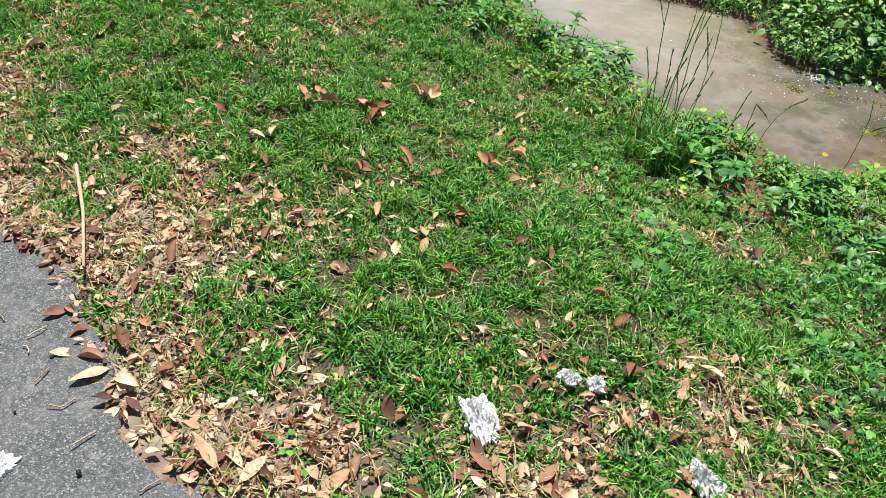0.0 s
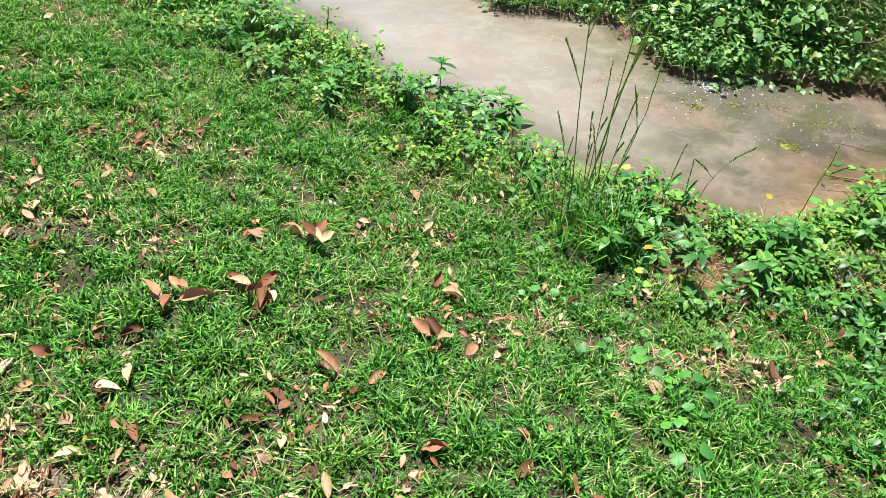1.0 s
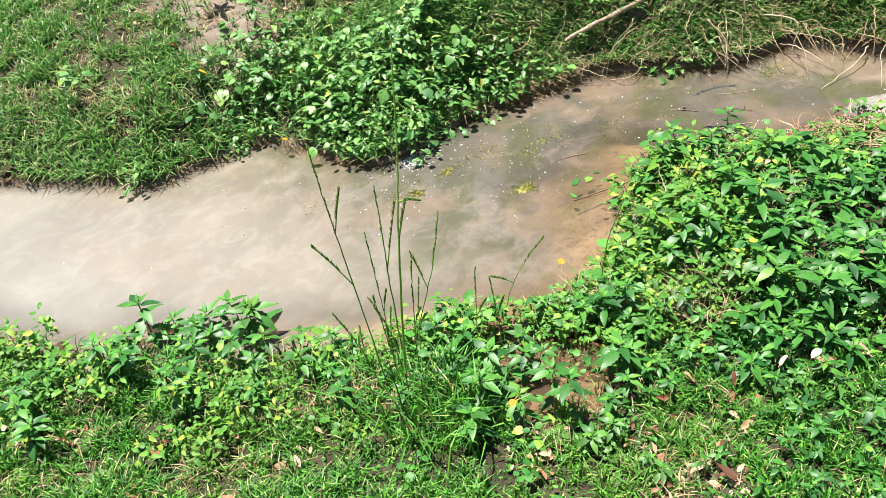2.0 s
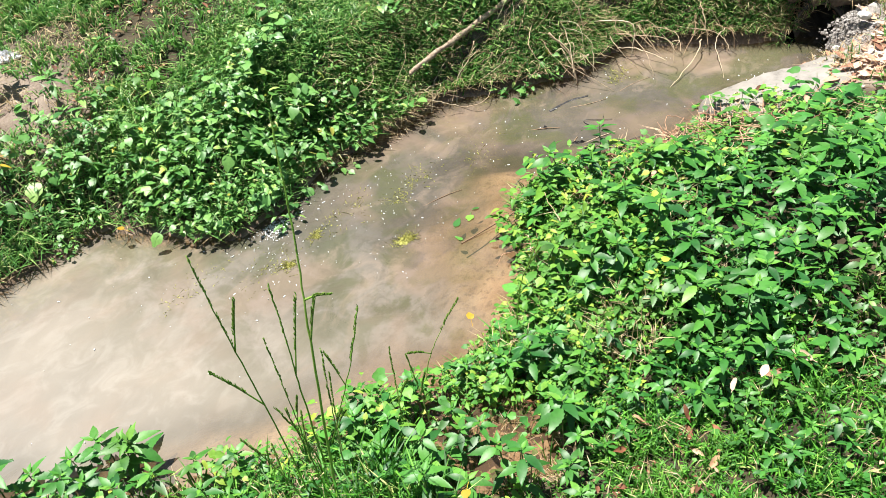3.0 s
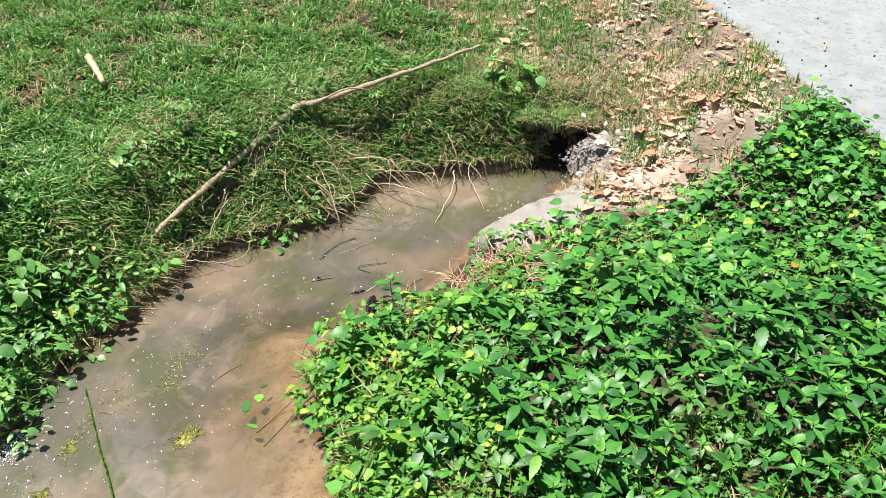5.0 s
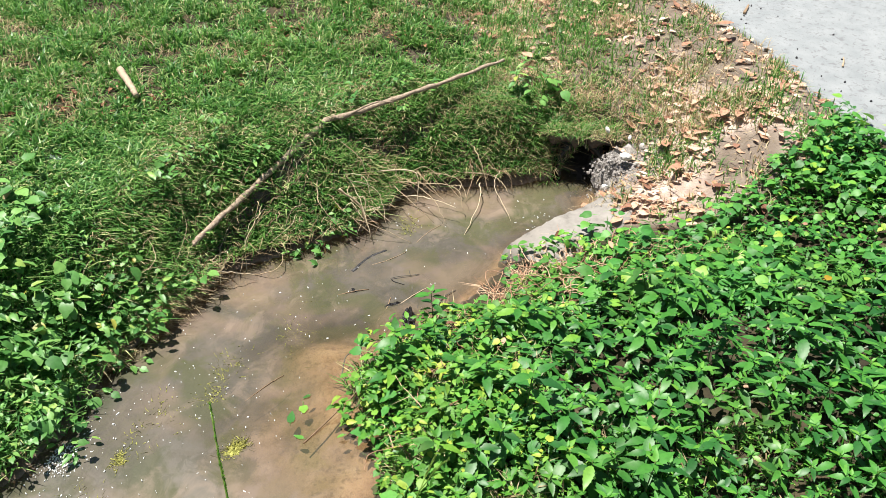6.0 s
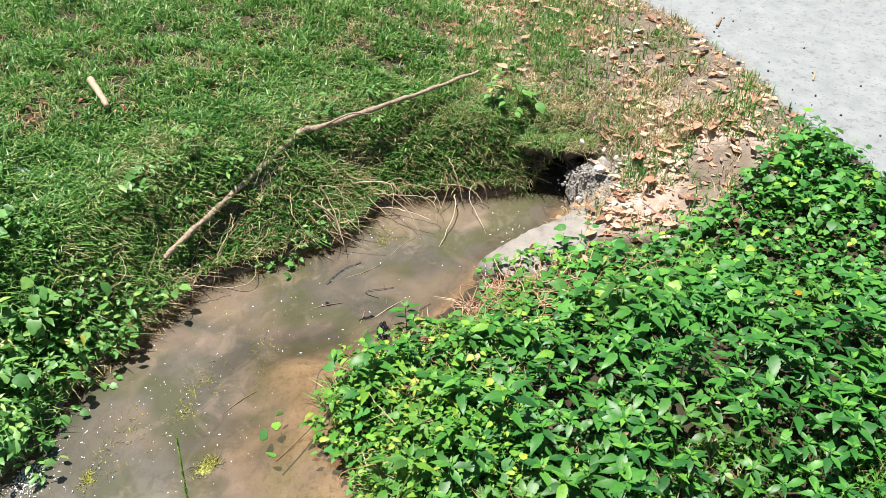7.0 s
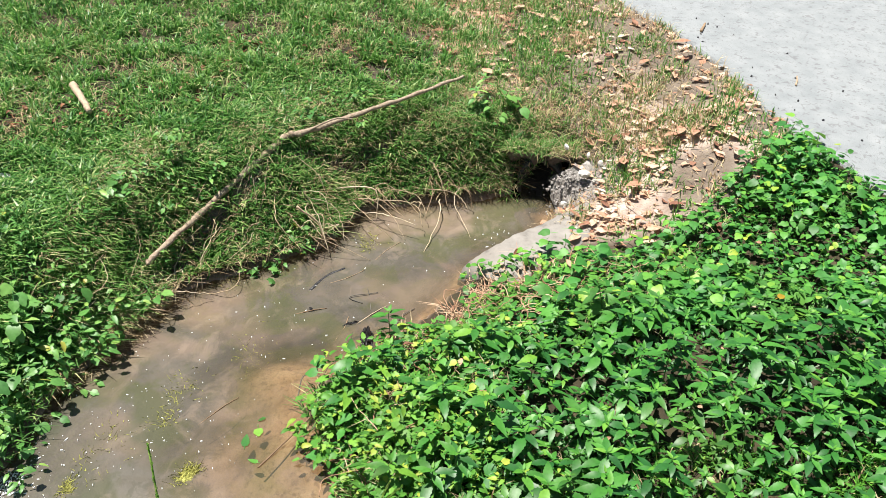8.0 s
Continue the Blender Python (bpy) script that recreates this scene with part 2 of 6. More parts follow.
def water_material():
    m, t = nodes_of("muddy_water")
    geo = t.nodes.new("ShaderNodeNewGeometry")
    pos = geo.outputs["Position"]
    flow = t.nodes.new("ShaderNodeMapping")
    flow.inputs["Rotation"].default_value = (0, 0, radians(35))
    flow.inputs["Scale"].default_value = (1.0, 1.35, 1.0)
    t.links.new(pos, flow.inputs["Vector"])
    a = noise_tex(t, flow.outputs[0], 11, 3, 0.5, 0.3)
    b = noise_tex(t, pos, 38, 2, 0.5)
    cloud = noise_tex(t, pos, 1.9, 4, 0.5, 0.3)
    silt = ramp(t, cloud, [(0.3, (0.185, 0.168, 0.14)), (0.7, (0.245, 0.215, 0.175))])
    grey = ramp(t, cloud, [(0.3, (0.066, 0.059, 0.048)), (0.7, (0.118, 0.105, 0.086))])
    sep = t.nodes.new("ShaderNodeSeparateXYZ")
    t.links.new(pos, sep.inputs[0])
    # mud grows paler downstream, with sky glare there and bank shade upstream painted in
    silt = mixc(t, step(t, calc(t, "ADD", sep.outputs["X"], calc(t, "MULTIPLY", cloud, 0.8)), 1.5, 3.0), silt, grey)
    swirl = noise_tex(t, flow.outputs[0], 8.5, 6, 0.62, 0.9)
    silt = mixc(t, calc(t, "MULTIPLY", step(t, swirl, 0.42, 0.7), calc(t, "SUBTRACT", 0.40, calc(t, "MULTIPLY", step(t, sep.outputs["X"], 0.8, 2.2), 0.34))), silt, (0.33, 0.305, 0.265))
    silt = mixc(t, calc(t, "MULTIPLY", step(t, noise_tex(t, pos, 13, 6, 0.68, 0.9), 0.50, 0.60), calc(t, "MULTIPLY", step(t, sep.outputs["X"], 1.2, 2.2), 0.5)), silt, (0.075, 0.072, 0.05))
    # bluish grey at the downstream end paints the sky's reflection
    silt = mixc(t, calc(t, "SUBTRACT", 0.6, calc(t, "MULTIPLY", step(t, sep.outputs["X"], 0.0, 1.4), 0.6)), silt, (0.205, 0.208, 0.200))
    # olive and pinkish clouds of silt
    olive = noise_tex(t, pos, 4.2, 4, 0.6, 0.5)
    silt = mixc(t, calc(t, "MULTIPLY", step(t, olive, 0.45, 0.57), calc(t, "MULTIPLY", step(t, sep.outputs["X"], 1.0, 2.0), 0.72)), silt, (0.075, 0.078, 0.035))
    silt = mixc(t, calc(t, "MULTIPLY", step(t, noise_tex(t, pos, 3.1, 3, 0.5, 0.4), 0.46, 0.66), calc(t, "ADD", 0.2, calc(t, "MULTIPLY", step(t, sep.outputs["X"], 1.0, 2.2), 0.36))), silt, (0.225, 0.16, 0.122))
    up = step(t, sep.outputs["X"], 1.1, 1.9)
    silt = mixc(t, calc(t, "MULTIPLY", step(t, noise_tex(t, pos, 6.5, 8, 0.68, 0.6), 0.48, 0.62), calc(t, "MULTIPLY", up, 0.38)), silt, (0.098, 0.082, 0.056))
    silt = mixc(t, calc(t, "MULTIPLY", step(t, noise_tex(t, flow.outputs[0], 5.2, 8, 0.66, 0.9), 0.49, 0.66), calc(t, "ADD", 0.12, calc(t, "MULTIPLY", up, 0.3))), silt, (0.255, 0.198, 0.152))
    inlet = t.nodes.new("ShaderNodeVectorMath")
    inlet.operation = "DISTANCE"
    t.links.new(pos, inlet.inputs[0])
    inlet.inputs[1].default_value = (1.42, 2.94, WATER_Z)
    silt = mixc(t, calc(t, "SUBTRACT", 1.0, step(t, inlet.outputs["Value"], 0.22, 0.5)), silt, (0.13, 0.082, 0.053))
    h = calc(t, "ADD", a, calc(t, "MULTIPLY", b, 0.30))
    # broken water below the far clump
    rip = t.nodes.new("ShaderNodeVectorMath")
    rip.operation = "DISTANCE"
    t.links.new(pos, rip.inputs[0])
    rip.inputs[1].default_value = (2.08, 4.14, WATER_Z)
    rif = calc(t, "SUBTRACT", 1.0, step(t, calc(t, "ADD", rip.outputs["Value"], calc(t, "MULTIPLY", cloud, 0.3)), 0.2, 0.75))
    h = calc(t, "ADD", h, calc(t, "MULTIPLY", rif, calc(t, "MULTIPLY", noise_tex(t, pos, 30, 3, 0.6, 0.4), 3.0)))
    silt = mixc(t, calc(t, "MULTIPLY", rif, 0.7), silt, (0.045, 0.048, 0.042))
    normal = bump(t, h, 0.26, 0.02)
    p = principled(t, silt, calc(t, "SUBTRACT", 0.13, calc(t, "MULTIPLY", rif, 0.09)), normal, 0.9)
    p.inputs["IOR"].default_value = 1.33
    clear = t.nodes.new("ShaderNodeBsdfTransparent")
    clear.inputs[0].default_value = (0.86, 0.80, 0.66, 1)
    mx = t.nodes.new("ShaderNodeMixShader")
    deep = t.nodes.new("ShaderNodeAttribute")
    deep.attribute_name = "depth"
    murk = step(t, calc(t, "ADD", deep.outputs["Fac"], calc(t, "MULTIPLY", calc(t, "SUBTRACT", olive, 0.5), 0.06)), -0.02, 0.16)
    murk = calc(t, "ADD", 0.28, calc(t, "MULTIPLY", murk, 0.58))
    murk = calc(t, "ADD", murk, calc(t, "MULTIPLY", calc(t, "SUBTRACT", cloud, 0.5), 0.5))
    murk = calc(t, "SUBTRACT", murk, calc(t, "MULTIPLY", step(t, sep.outputs["X"], 1.0, 2.2), 0.06))
    murk = calc(t, "ADD", murk, calc(t, "MULTIPLY", rif, 0.25))
    clamp = t.nodes.new("ShaderNodeClamp")
    t.links.new(murk, clamp.inputs[0])
    t.links.new(clamp.outputs[0], mx.inputs[0])
    t.links.new(clear.outputs[0], mx.inputs[1])
    t.links.new(p.outputs[0], mx.inputs[2])
    finish(t, mx.outputs[0])
    return m


def mineral(name, stops, scale=30.0, rough=0.85, depth=0.006):
    m, t = nodes_of(name)
    geo = t.nodes.new("ShaderNodeNewGeometry")
    pos = geo.outputs["Position"]
    big, fine = noise_tex(t, pos, scale * 0.25, 4), noise_tex(t, pos, scale * 4, 4)
    mid = noise_tex(t, pos, scale, 5, 0.6)
    col = ramp(t, mid, stops)
    col = mixc(t, calc(t, "MULTIPLY", step(t, big, 0.5, 0.7), 0.35), col, (0.6, 0.52, 0.42), "MULTIPLY")
    h = calc(t, "ADD", mid, calc(t, "MULTIPLY", fine, 0.5))
    finish(t, principled(t, col, rough, bump(t, h, 0.6, depth), 0.35).outputs[0])
    return m


MAT_SOIL = ground_material()
MAT_ROAD = road_material()
MAT_WATER = water_material()
MAT_CONCRETE = mineral("weathered_concrete", [(0.25, (0.09, 0.082, 0.072)), (0.42, (0.19, 0.176, 0.158)), (0.75, (0.27, 0.252, 0.23))], 14, 0.85, 0.004)
MAT_RUBBLE = mineral("gravelly_concrete", [(0.3, (0.14, 0.125, 0.112)), (0.5, (0.27, 0.25, 0.232)), (0.75, (0.40, 0.375, 0.355))], 60, 0.9, 0.015)
MAT_PEBBLE = mineral("pale_stone", [(0.3, (0.45, 0.43, 0.40)), (0.7, (0.70, 0.68, 0.65))], 60)
# near-black, so the shade inside the culvert mouth is in the pipe's colour
MAT_PIPE = mineral("shade_dark_pipe", [(0.3, (0.05, 0.045, 0.04)), (0.7, (0.13, 0.12, 0.10))], 30)
MAT_BARK = mineral("grey_bark", [(0.25, (0.13, 0.095, 0.068)), (0.5, (0.28, 0.215, 0.155)), (0.75, (0.44, 0.365, 0.28))], 70, 0.85, 0.006)
MAT_BLACK = mineral("black_mud", [(0.3, (0.012, 0.012, 0.014)), (0.7, (0.05, 0.048, 0.05))], 60, 0.4)
MAT_PAPER = dry("white_tissue", [(0.0, (0.66, 0.67, 0.70)), (1.0, (0.72, 0.73, 0.75))], 0.3, 0.9)
MAT_ALGAE = mineral("algae", [(0.3, (0.17, 0.18, 0.035)), (0.7, (0.40, 0.38, 0.10))], 60, 0.6)
# white of the foam and of the specks that stand for sun glints
MAT_FOAM_GLINT = mineral("foam", [(0.3, (0.75, 0.77, 0.78)), (0.7, (0.88, 0.9, 0.9))], 80, 0.3)

# ---- the plan: stream banks, road edge, ground height ----
NEAR_BANK = [(-9, 14.5), (-4, 9.0), (-1.3, 5.95), (-0.7, 5.4), (-0.3, 5.1), (0.1, 4.65), (0.42, 4.2), (0.78, 3.75), (1.0, 3.5), (1.35, 3.25), (1.62, 3.08), (1.95, 3.02), (2.2, 3.12),
             (2.45, 3.3), (2.62, 3.3), (2.8, 3.18), (3.05, 3.0), (3.3, 2.86), (3.6, 2.72), (3.85, 2.5), (4.18, 2.42)]
FAR_BANK = [(4.18, 2.68), (4.06, 2.86), (4.0, 3.1), (3.86, 3.40), (3.5, 3.52), (3.3, 3.75), (3.05, 4.02), (2.75, 4.12), (2.4, 4.23), (2.1, 4.22), (1.85, 4.27), (1.76, 4.55), (1.66, 4.88),
            (1.1, 4.98), (0.8, 5.4), (0.5, 5.75), (0.0, 6.5), (-2.5, 10.0), (-7.5, 15.5)]
ROAD_EDGE = [(-9, 8.0), (-4, 4.0), (-1.9, 2.25), (-1.04, 1.48), (-0.83, 1.38), (-0.63, 1.15), (-0.48, 1.03), (-0.36, 0.86), (-0.13, 0.73), (0.15, 0.52), (0.7, 0.40), (1.6, 0.38), (2.6, 0.55),
             (3.4, 1.02), (3.98, 1.38), (4.56, 1.56), (5.26, 1.86), (5.92, 2.30), (7.5, 3.3), (11, 6.2), (20, 14)]
ROAD_BACK = [(-12, 4.0), (-6, -0.5), (-3.5, -2.4), (-1.5, -3.6), (1.0, -4.0), (3.5, -3.8), (6.0, -2.6), (9, -0.4), (13, 2.8), (23, 11)]


def to_line(px, py, line):
    """The distance of points from a broken line."""
    best = np.full(px.shape, 1e9)
    for (ax, ay), (bx, by) in zip(line[:-1], line[1:]):
        dx, dy = bx - ax, by - ay
        k = np.clip(((px - ax) * dx + (py - ay) * dy) / (dx * dx + dy * dy), 0, 1)
        best = np.minimum(best, np.hypot(px - ax - k * dx, py - ay - k * dy))
    return best


def inside(px, py, ring):
    odd = np.zeros(px.shape, bool)
    for (ax, ay), (bx, by) in zip(ring, ring[1:] + ring[:1]):
        if ay != by:
            odd ^= ((ay > py) != (by > py)) & (px < (bx - ax) * (py - ay) / (by - ay) + ax)
    return odd


def smooth(v, lo, hi):
    k = np.clip((v - lo) / (hi - lo), 0, 1)
    return k * k * (3 - 2 * k)


def grain(px, py, size, seed=0):
    """Smooth random hills of about that size, between 0 and 1."""
    u, v = px / size, py / size
    iu, iv = np.floor(u).astype(np.int64), np.floor(v).astype(np.int64)
    fu, fv = u - iu, v - iv
    fu, fv = fu * fu * (3 - 2 * fu), fv * fv * (3 - 2 * fv)

    def h(a, b):
        n = (a * 374761393 + b * 668265263 + seed * 1442695041) & 0x7FFFFFFF
        n = ((n ^ (n >> 13)) * 1274126177) & 0x7FFFFFFF
        return ((n ^ (n >> 16)) & 0xFFFF) / 65535.0
    return (h(iu, iv) * (1 - fu) + h(iu + 1, iv) * fu) * (1 - fv) + (h(iu, iv + 1) * (1 - fu) + h(iu + 1, iv + 1) * fu) * fv


def road_z(px, py):
    return 0.07 + 0.04 * np.clip(px, -4, 8)


STREAM_RING = NEAR_BANK + FAR_BANK
ROAD_RING = ROAD_EDGE + ROAD_BACK[::-1]


def plan(px, py):
    """Signed distance from the water's edge, share of the far bank, signed distance from the road's edge."""
    dn, df = to_line(px, py, NEAR_BANK), to_line(px, py, FAR_BANK)
    s = np.minimum(dn, df) * np.where(inside(px, py, STREAM_RING), -1, 1)
    r = to_line(px, py, ROAD_EDGE) * np.where(inside(px, py, ROAD_RING), -1, 1)
    return s, smooth(dn - df, -0.15, 0.25), r


def pocket_share(px, py):
    """A muddy inlet in the brink, open to the water."""
    d = ((px - 1.41) / 0.30) ** 2 + ((py - 2.91) / 0.25) ** 2 + 0.5 * (grain(px, py, 0.12, 38) - 0.5)
    return 1 - smooth(d, 0.3, 1.3)


def ground_z(px, py):
    px, py = np.asarray(px, float), np.asarray(py, float)
    s, far, r = plan(px, py)
    d = np.maximum(s, 0)
    rise = WATER_Z + 0.01 + 0.045 * smooth(d, 0, 0.3) + 0.28 * smooth(d, 0.4, 1.9) + 0.02 * np.clip(d - 2.0, 0, 20)
    shelf = WATER_Z + 0.015 + 0.06 * smooth(d, 0, 0.12) + 0.145 * np.minimum(d, 2.2)
    east = smooth(px, 1.7, 2.4)
    near_z = rise * (1 - east) + shelf * east
    east2 = smooth(px, 2.1, 2.7)
    far_z = WATER_Z + 0.01 + (0.13 + 0.13 * east2) * smooth(d, -0.02, 0.36) + 0.30 * np.minimum(d, 0.8) + 0.10 * np.clip(d - 0.8, 0, 3) + 0.02 * np.clip(d - 3.8, 0, 20)
    z = near_z * (1 - far) + far_z * far
    # the bare embankment between the head of the stream and the road
    head = smooth(px, 3.3, 4.3) * (1 - smooth(py, 2.9, 3.6)) * smooth(d, 0.0, 0.25)
    z = z * (1 - head) + (-0.02 + 0.10 * (px - 3.8) + 0.05 * smooth(d, 0.1, 0.6)) * head
    # muddy pocket beside the water
    pocket = pocket_share(px, py)
    z = z * (1 - pocket) + (WATER_Z - 0.035) * pocket
    k = smooth(r, 0.0, 0.9)
    z = z * k + (road_z(px, py) - 0.005) * (1 - k)
    z = np.where(r < 0.0, road_z(px, py) - 0.03 * smooth(-r, 0, 0.04), z)
    lean = to_line(px, py, NEAR_BANK)
    bed = WATER_Z - 0.028 - 0.17 * smooth(lean + 0.25 * (grain(px, py, 0.22, 55) - 0.5), -0.05, 0.45 + 0.50 * np.exp(-(((px - 2.25) / 0.55) ** 2))) * smooth(-s, 0.0, 0.15)
    z = np.where(s < 0, bed, z)
    z = z + np.where(r > 0.02, (grain(px, py, 0.35, 3) - 0.5) * 0.035 + (grain(px, py, 0.09, 4) - 0.5) * 0.018, 0) * np.where(s < 0, 0.5, 1.0)
    return np.where(s < -0.02, np.minimum(z, WATER_Z - 0.016), z)


def gz(x, y):
    return float(ground_z(np.array([x]), np.array([y]))[0])


def in_bed(px, py):
    """Share of the weed bed that fills the corner between the stream and the road."""
    e = grain(px, py, 0.3, 41) * 0.25
    right = smooth(px + 0.25 * (py - 2.2) + e, 1.80, 2.10)
    fringe = 0.55 * smooth(px + 0.30 * (py - 2.0) + e, 1.15, 1.55) * smooth(grain(px, py, 0.16, 43), 0.36, 0.58) * (1 - np.exp(-(((px - 1.45) / 0.14) ** 2 + ((py - 2.45) / 0.10) ** 2)))
    right = np.maximum(right, fringe)
    stop = 1 - smooth(px + 0.75 * (py - 1.9) * np.where(py > 1.9, 1, 0.0) + e, 3.55, 3.75)
    stop2 = np.where(py < 1.9, 1 - smooth(px - 0.95 * (1.9 - py) + e, 3.5, 3.7), stop)
    slab = 1 - 0.85 * np.exp(-(((px - 3.42) / 0.22) ** 2 + ((py - 2.66) / 0.16) ** 2) ** 2)
    # thin growth over a tangle of dry stems by the slab
    tangle = 1 - 0.75 * np.exp(-(((px - 3.02) / 0.20) ** 2 + ((py - 2.55) / 0.15) ** 2))
    return right * stop2 * slab * tangle


DRY_SPOTS = [(0.97, 2.29, 0.13, 0.75), (1.31, 2.28, 0.10, 0.8), (0.69, 2.47, 0.08, 0.6), (0.80, 1.20, 0.17, 0.95), (1.06, 1.38, 0.19, 1.0), (1.10, 1.16, 0.22, 1.0), (0.50, 1.06, 0.15, 0.8), (0.62, 1.25, 0.1, 0.5)]


def litter_share(px, py, r):
    """How thick dry leaves lie: by the road and on the bare embankment."""
    patchy_far = smooth(grain(px, py, 0.36, 52), 0.45, 0.62)
    west = (np.exp(-np.clip(r - 0.12, 0, 9) / 0.20) + 0.55 * patchy_far * np.exp(-np.clip(r - 0.2, 0, 9) / 0.75)) * (1 - smooth(px, 0.3, 0.9))
    patchy = smooth(grain(px, py, 0.30, 51), 0.40, 0.68)
    south = (1 - smooth(py + 0.35 * grain(px, py, 0.25, 53), 1.05, 1.65)) * (0.12 + 0.62 * patchy) * (1 - smooth(px, 1.25, 1.6))
    east = smooth(px + (py - 2.0) * -0.15, 3.42, 3.68) * (1 - smooth(py - 0.45 * (px - 3.8), 2.25, 2.95)) * (1 - smooth(px, 6.0, 7.0)) * (1 - 0.95 * np.exp(-(((px - 4.0) / 0.13) ** 2 + ((py - 2.36) / 0.11) ** 2)))
    # trodden, dried-out spots in the near grass
    for cx, cy, w, k in DRY_SPOTS:
        south = np.maximum(south, k * np.exp(-(((px - cx) / w) ** 2 + ((py - cy) / (0.7 * w)) ** 2)) * (0.4 + 0.6 * smooth(grain(px, py, 0.07, 34), 0.3, 0.6)))
    return np.clip(west * (0.5 + 0.8 * patchy) + south + 0.50 * east * (0.30 + 0.70 * patchy) + 0.0, 0, 1)


# ---- building helpers ----
def mesh_of(name, verts, faces, mat, soft=False):
    """A mesh from an array of corners and an array of faces, all of three or all of four corners."""
    verts, faces = np.asarray(verts, np.float32), np.asarray(faces, np.int32)
    me = bpy.data.meshes.new(name)
    n, k = faces.shape
    me.vertices.add(len(verts))
    me.vertices.foreach_set("co", verts.ravel())
    me.loops.add(n * k)
    me.loops.foreach_set("vertex_index", faces.ravel())
    me.polygons.add(n)
    me.polygons.foreach_set("loop_start", np.arange(0, n * k, k, dtype=np.int32))
    me.polygons.foreach_set("use_smooth", np.full(n, soft))
    me.update(calc_edges=True)
    me.materials.append(mat)
    return me


def part(name, me, parent, label="", m=None):
    ob = new(name, me)
    ob.parent = parent
    if m is not None:
        ob.matrix_basis = m
    return tagged(ob, label)


def grid_faces(nu, nv):
    i = (np.arange(nu - 1)[:, None] * nv + np.arange(nv - 1)[None, :]).ravel()
    return np.stack([i, i + nv, i + nv + 1, i + 1], 1)


def tube_arrays(points, radii, sides=7, rough=0.0, seed=0):
    """A tapering, slightly uneven tube along a line of points."""
    rng = np.random.default_rng(seed)
    pts = np.asarray(points, float)
    out = []
    side = np.array([0.31, 0.22, 0.92])
    for i in range(len(pts)):
        w = pts[min(i + 1, len(pts) - 1)] - pts[max(i - 1, 0)]
        w = w / (np.linalg.norm(w) + 1e-9)
        u = np.cross(w, side)
        u /= np.linalg.norm(u) + 1e-9
        v = np.cross(w, u)
        a = np.linspace(0, 2 * np.pi, sides, endpoint=False)
        r = radii[i] * (1 + rough * (rng.random(sides) - 0.5))
        out.append(pts[i] + np.outer(np.cos(a) * r, u) + np.outer(np.sin(a) * r, v))
    V = np.concatenate(out)
    F = []
    for i in range(len(pts) - 1):
        for j in range(sides):
            k = (j + 1) % sides
            F.append((i * sides + j, i * sides + k, (i + 1) * sides + k, (i + 1) * sides + j))
    n = len(V)
    V = np.concatenate([V, pts[:1], pts[-1:]])
    last = (len(pts) - 1) * sides
    for j in range(sides):
        k = (j + 1) % sides
        F.append((n, k, j, j))
        F.append((n + 1, last + j, last + k, last + k))
    T = []
    for a, b, c, d in F:
        T.append((a, b, c))
        if c != d:
            T.append((a, c, d))
    return V, np.array(T)


def curve_pts(knots, n=24, wobble=0.0, seed=0):
    """A smooth line through a few knots."""
    rng = np.random.default_rng(seed)
    k = np.asarray(knots, float)
    k = np.vstack([2 * k[0] - k[1], k, 2 * k[-1] - k[-2]])
    segs = len(k) - 3
    out = []
    for u in np.linspace(0, segs - 1e-6, n):
        i = int(u)
        f = u - i
        a, b, c, d = k[i:i + 4]
        out.append(0.5 * ((2 * b) + (c - a) * f + (2 * a - 5 * b + 4 * c - d) * f * f + (3 * b - a - 3 * c + d) * f ** 3))
    return np.array(out) + rng.normal(0, 1, (n, 3)) * wobble


class Heap:
    """Gathers many small pieces into one mesh."""
    def __init__(self):
        self.v, self.f, self.n = [], [], 0

    def add(self, V, F):
        self.v.append(np.asarray(V))
        self.f.append(np.asarray(F) + self.n)
        self.n += len(V)

    def mesh(self, name, mat, soft=False):
        return mesh_of(name, np.concatenate(self.v), np.concatenate(self.f), mat, soft)


def leaf_arrays(length, width, rows=7, tooth=0.0, fold=0.25, droop=0.3, base=0.35, curl=0.0, wave=0.0, petiole=0.0, seed=0, tip=0.85):
    """A leaf along +x from its stalk: midrib with two halves, folded, drooping, toothed or curled at will."""
    rng = np.random.default_rng(seed)
    V, F = [], []
    ph = rng.random() * 6
    for i in range(rows + 1):
        s = i / rows
        w = width * 0.5 * (np.sin(np.pi * min(1.0, s ** (0.55 + base * 0.6)) * 0.98 + 0.02) ** tip)
        if tooth and 0 < i < rows:
            w *= 1 + tooth * (1 if i % 2 else -1)
        x = s * length
        z = -droop * length * s * s
        up = fold * w + curl * w * (0.6 + s)
        wv = wave * width * np.sin(s * 7 + ph)
        back = 0.12 * length * tooth * (1 if i % 2 else 0)
        squeeze = 1.0 / (1.0 + 0.6 * curl)
        V += [(x - back + petiole, w * squeeze, z + up + wv), (x + petiole, 0, z), (x - back + petiole, -w * squeeze, z + up - wv)]
    for i in range(rows):
        a = i * 3
        F += [(a, a + 1, a + 4), (a, a + 4, a + 3), (a + 1, a + 2, a + 5), (a + 1, a + 5, a + 4)]
    if petiole:
        n, t = len(V), 0.0012
        V += [(0, t, 0), (0, -t, 0), (petiole, t, 0.0), (petiole, -t, 0.0)]
        F += [(n, n + 1, n + 3), (n, n + 3, n + 2)]
    return np.array(V), np.array(F)


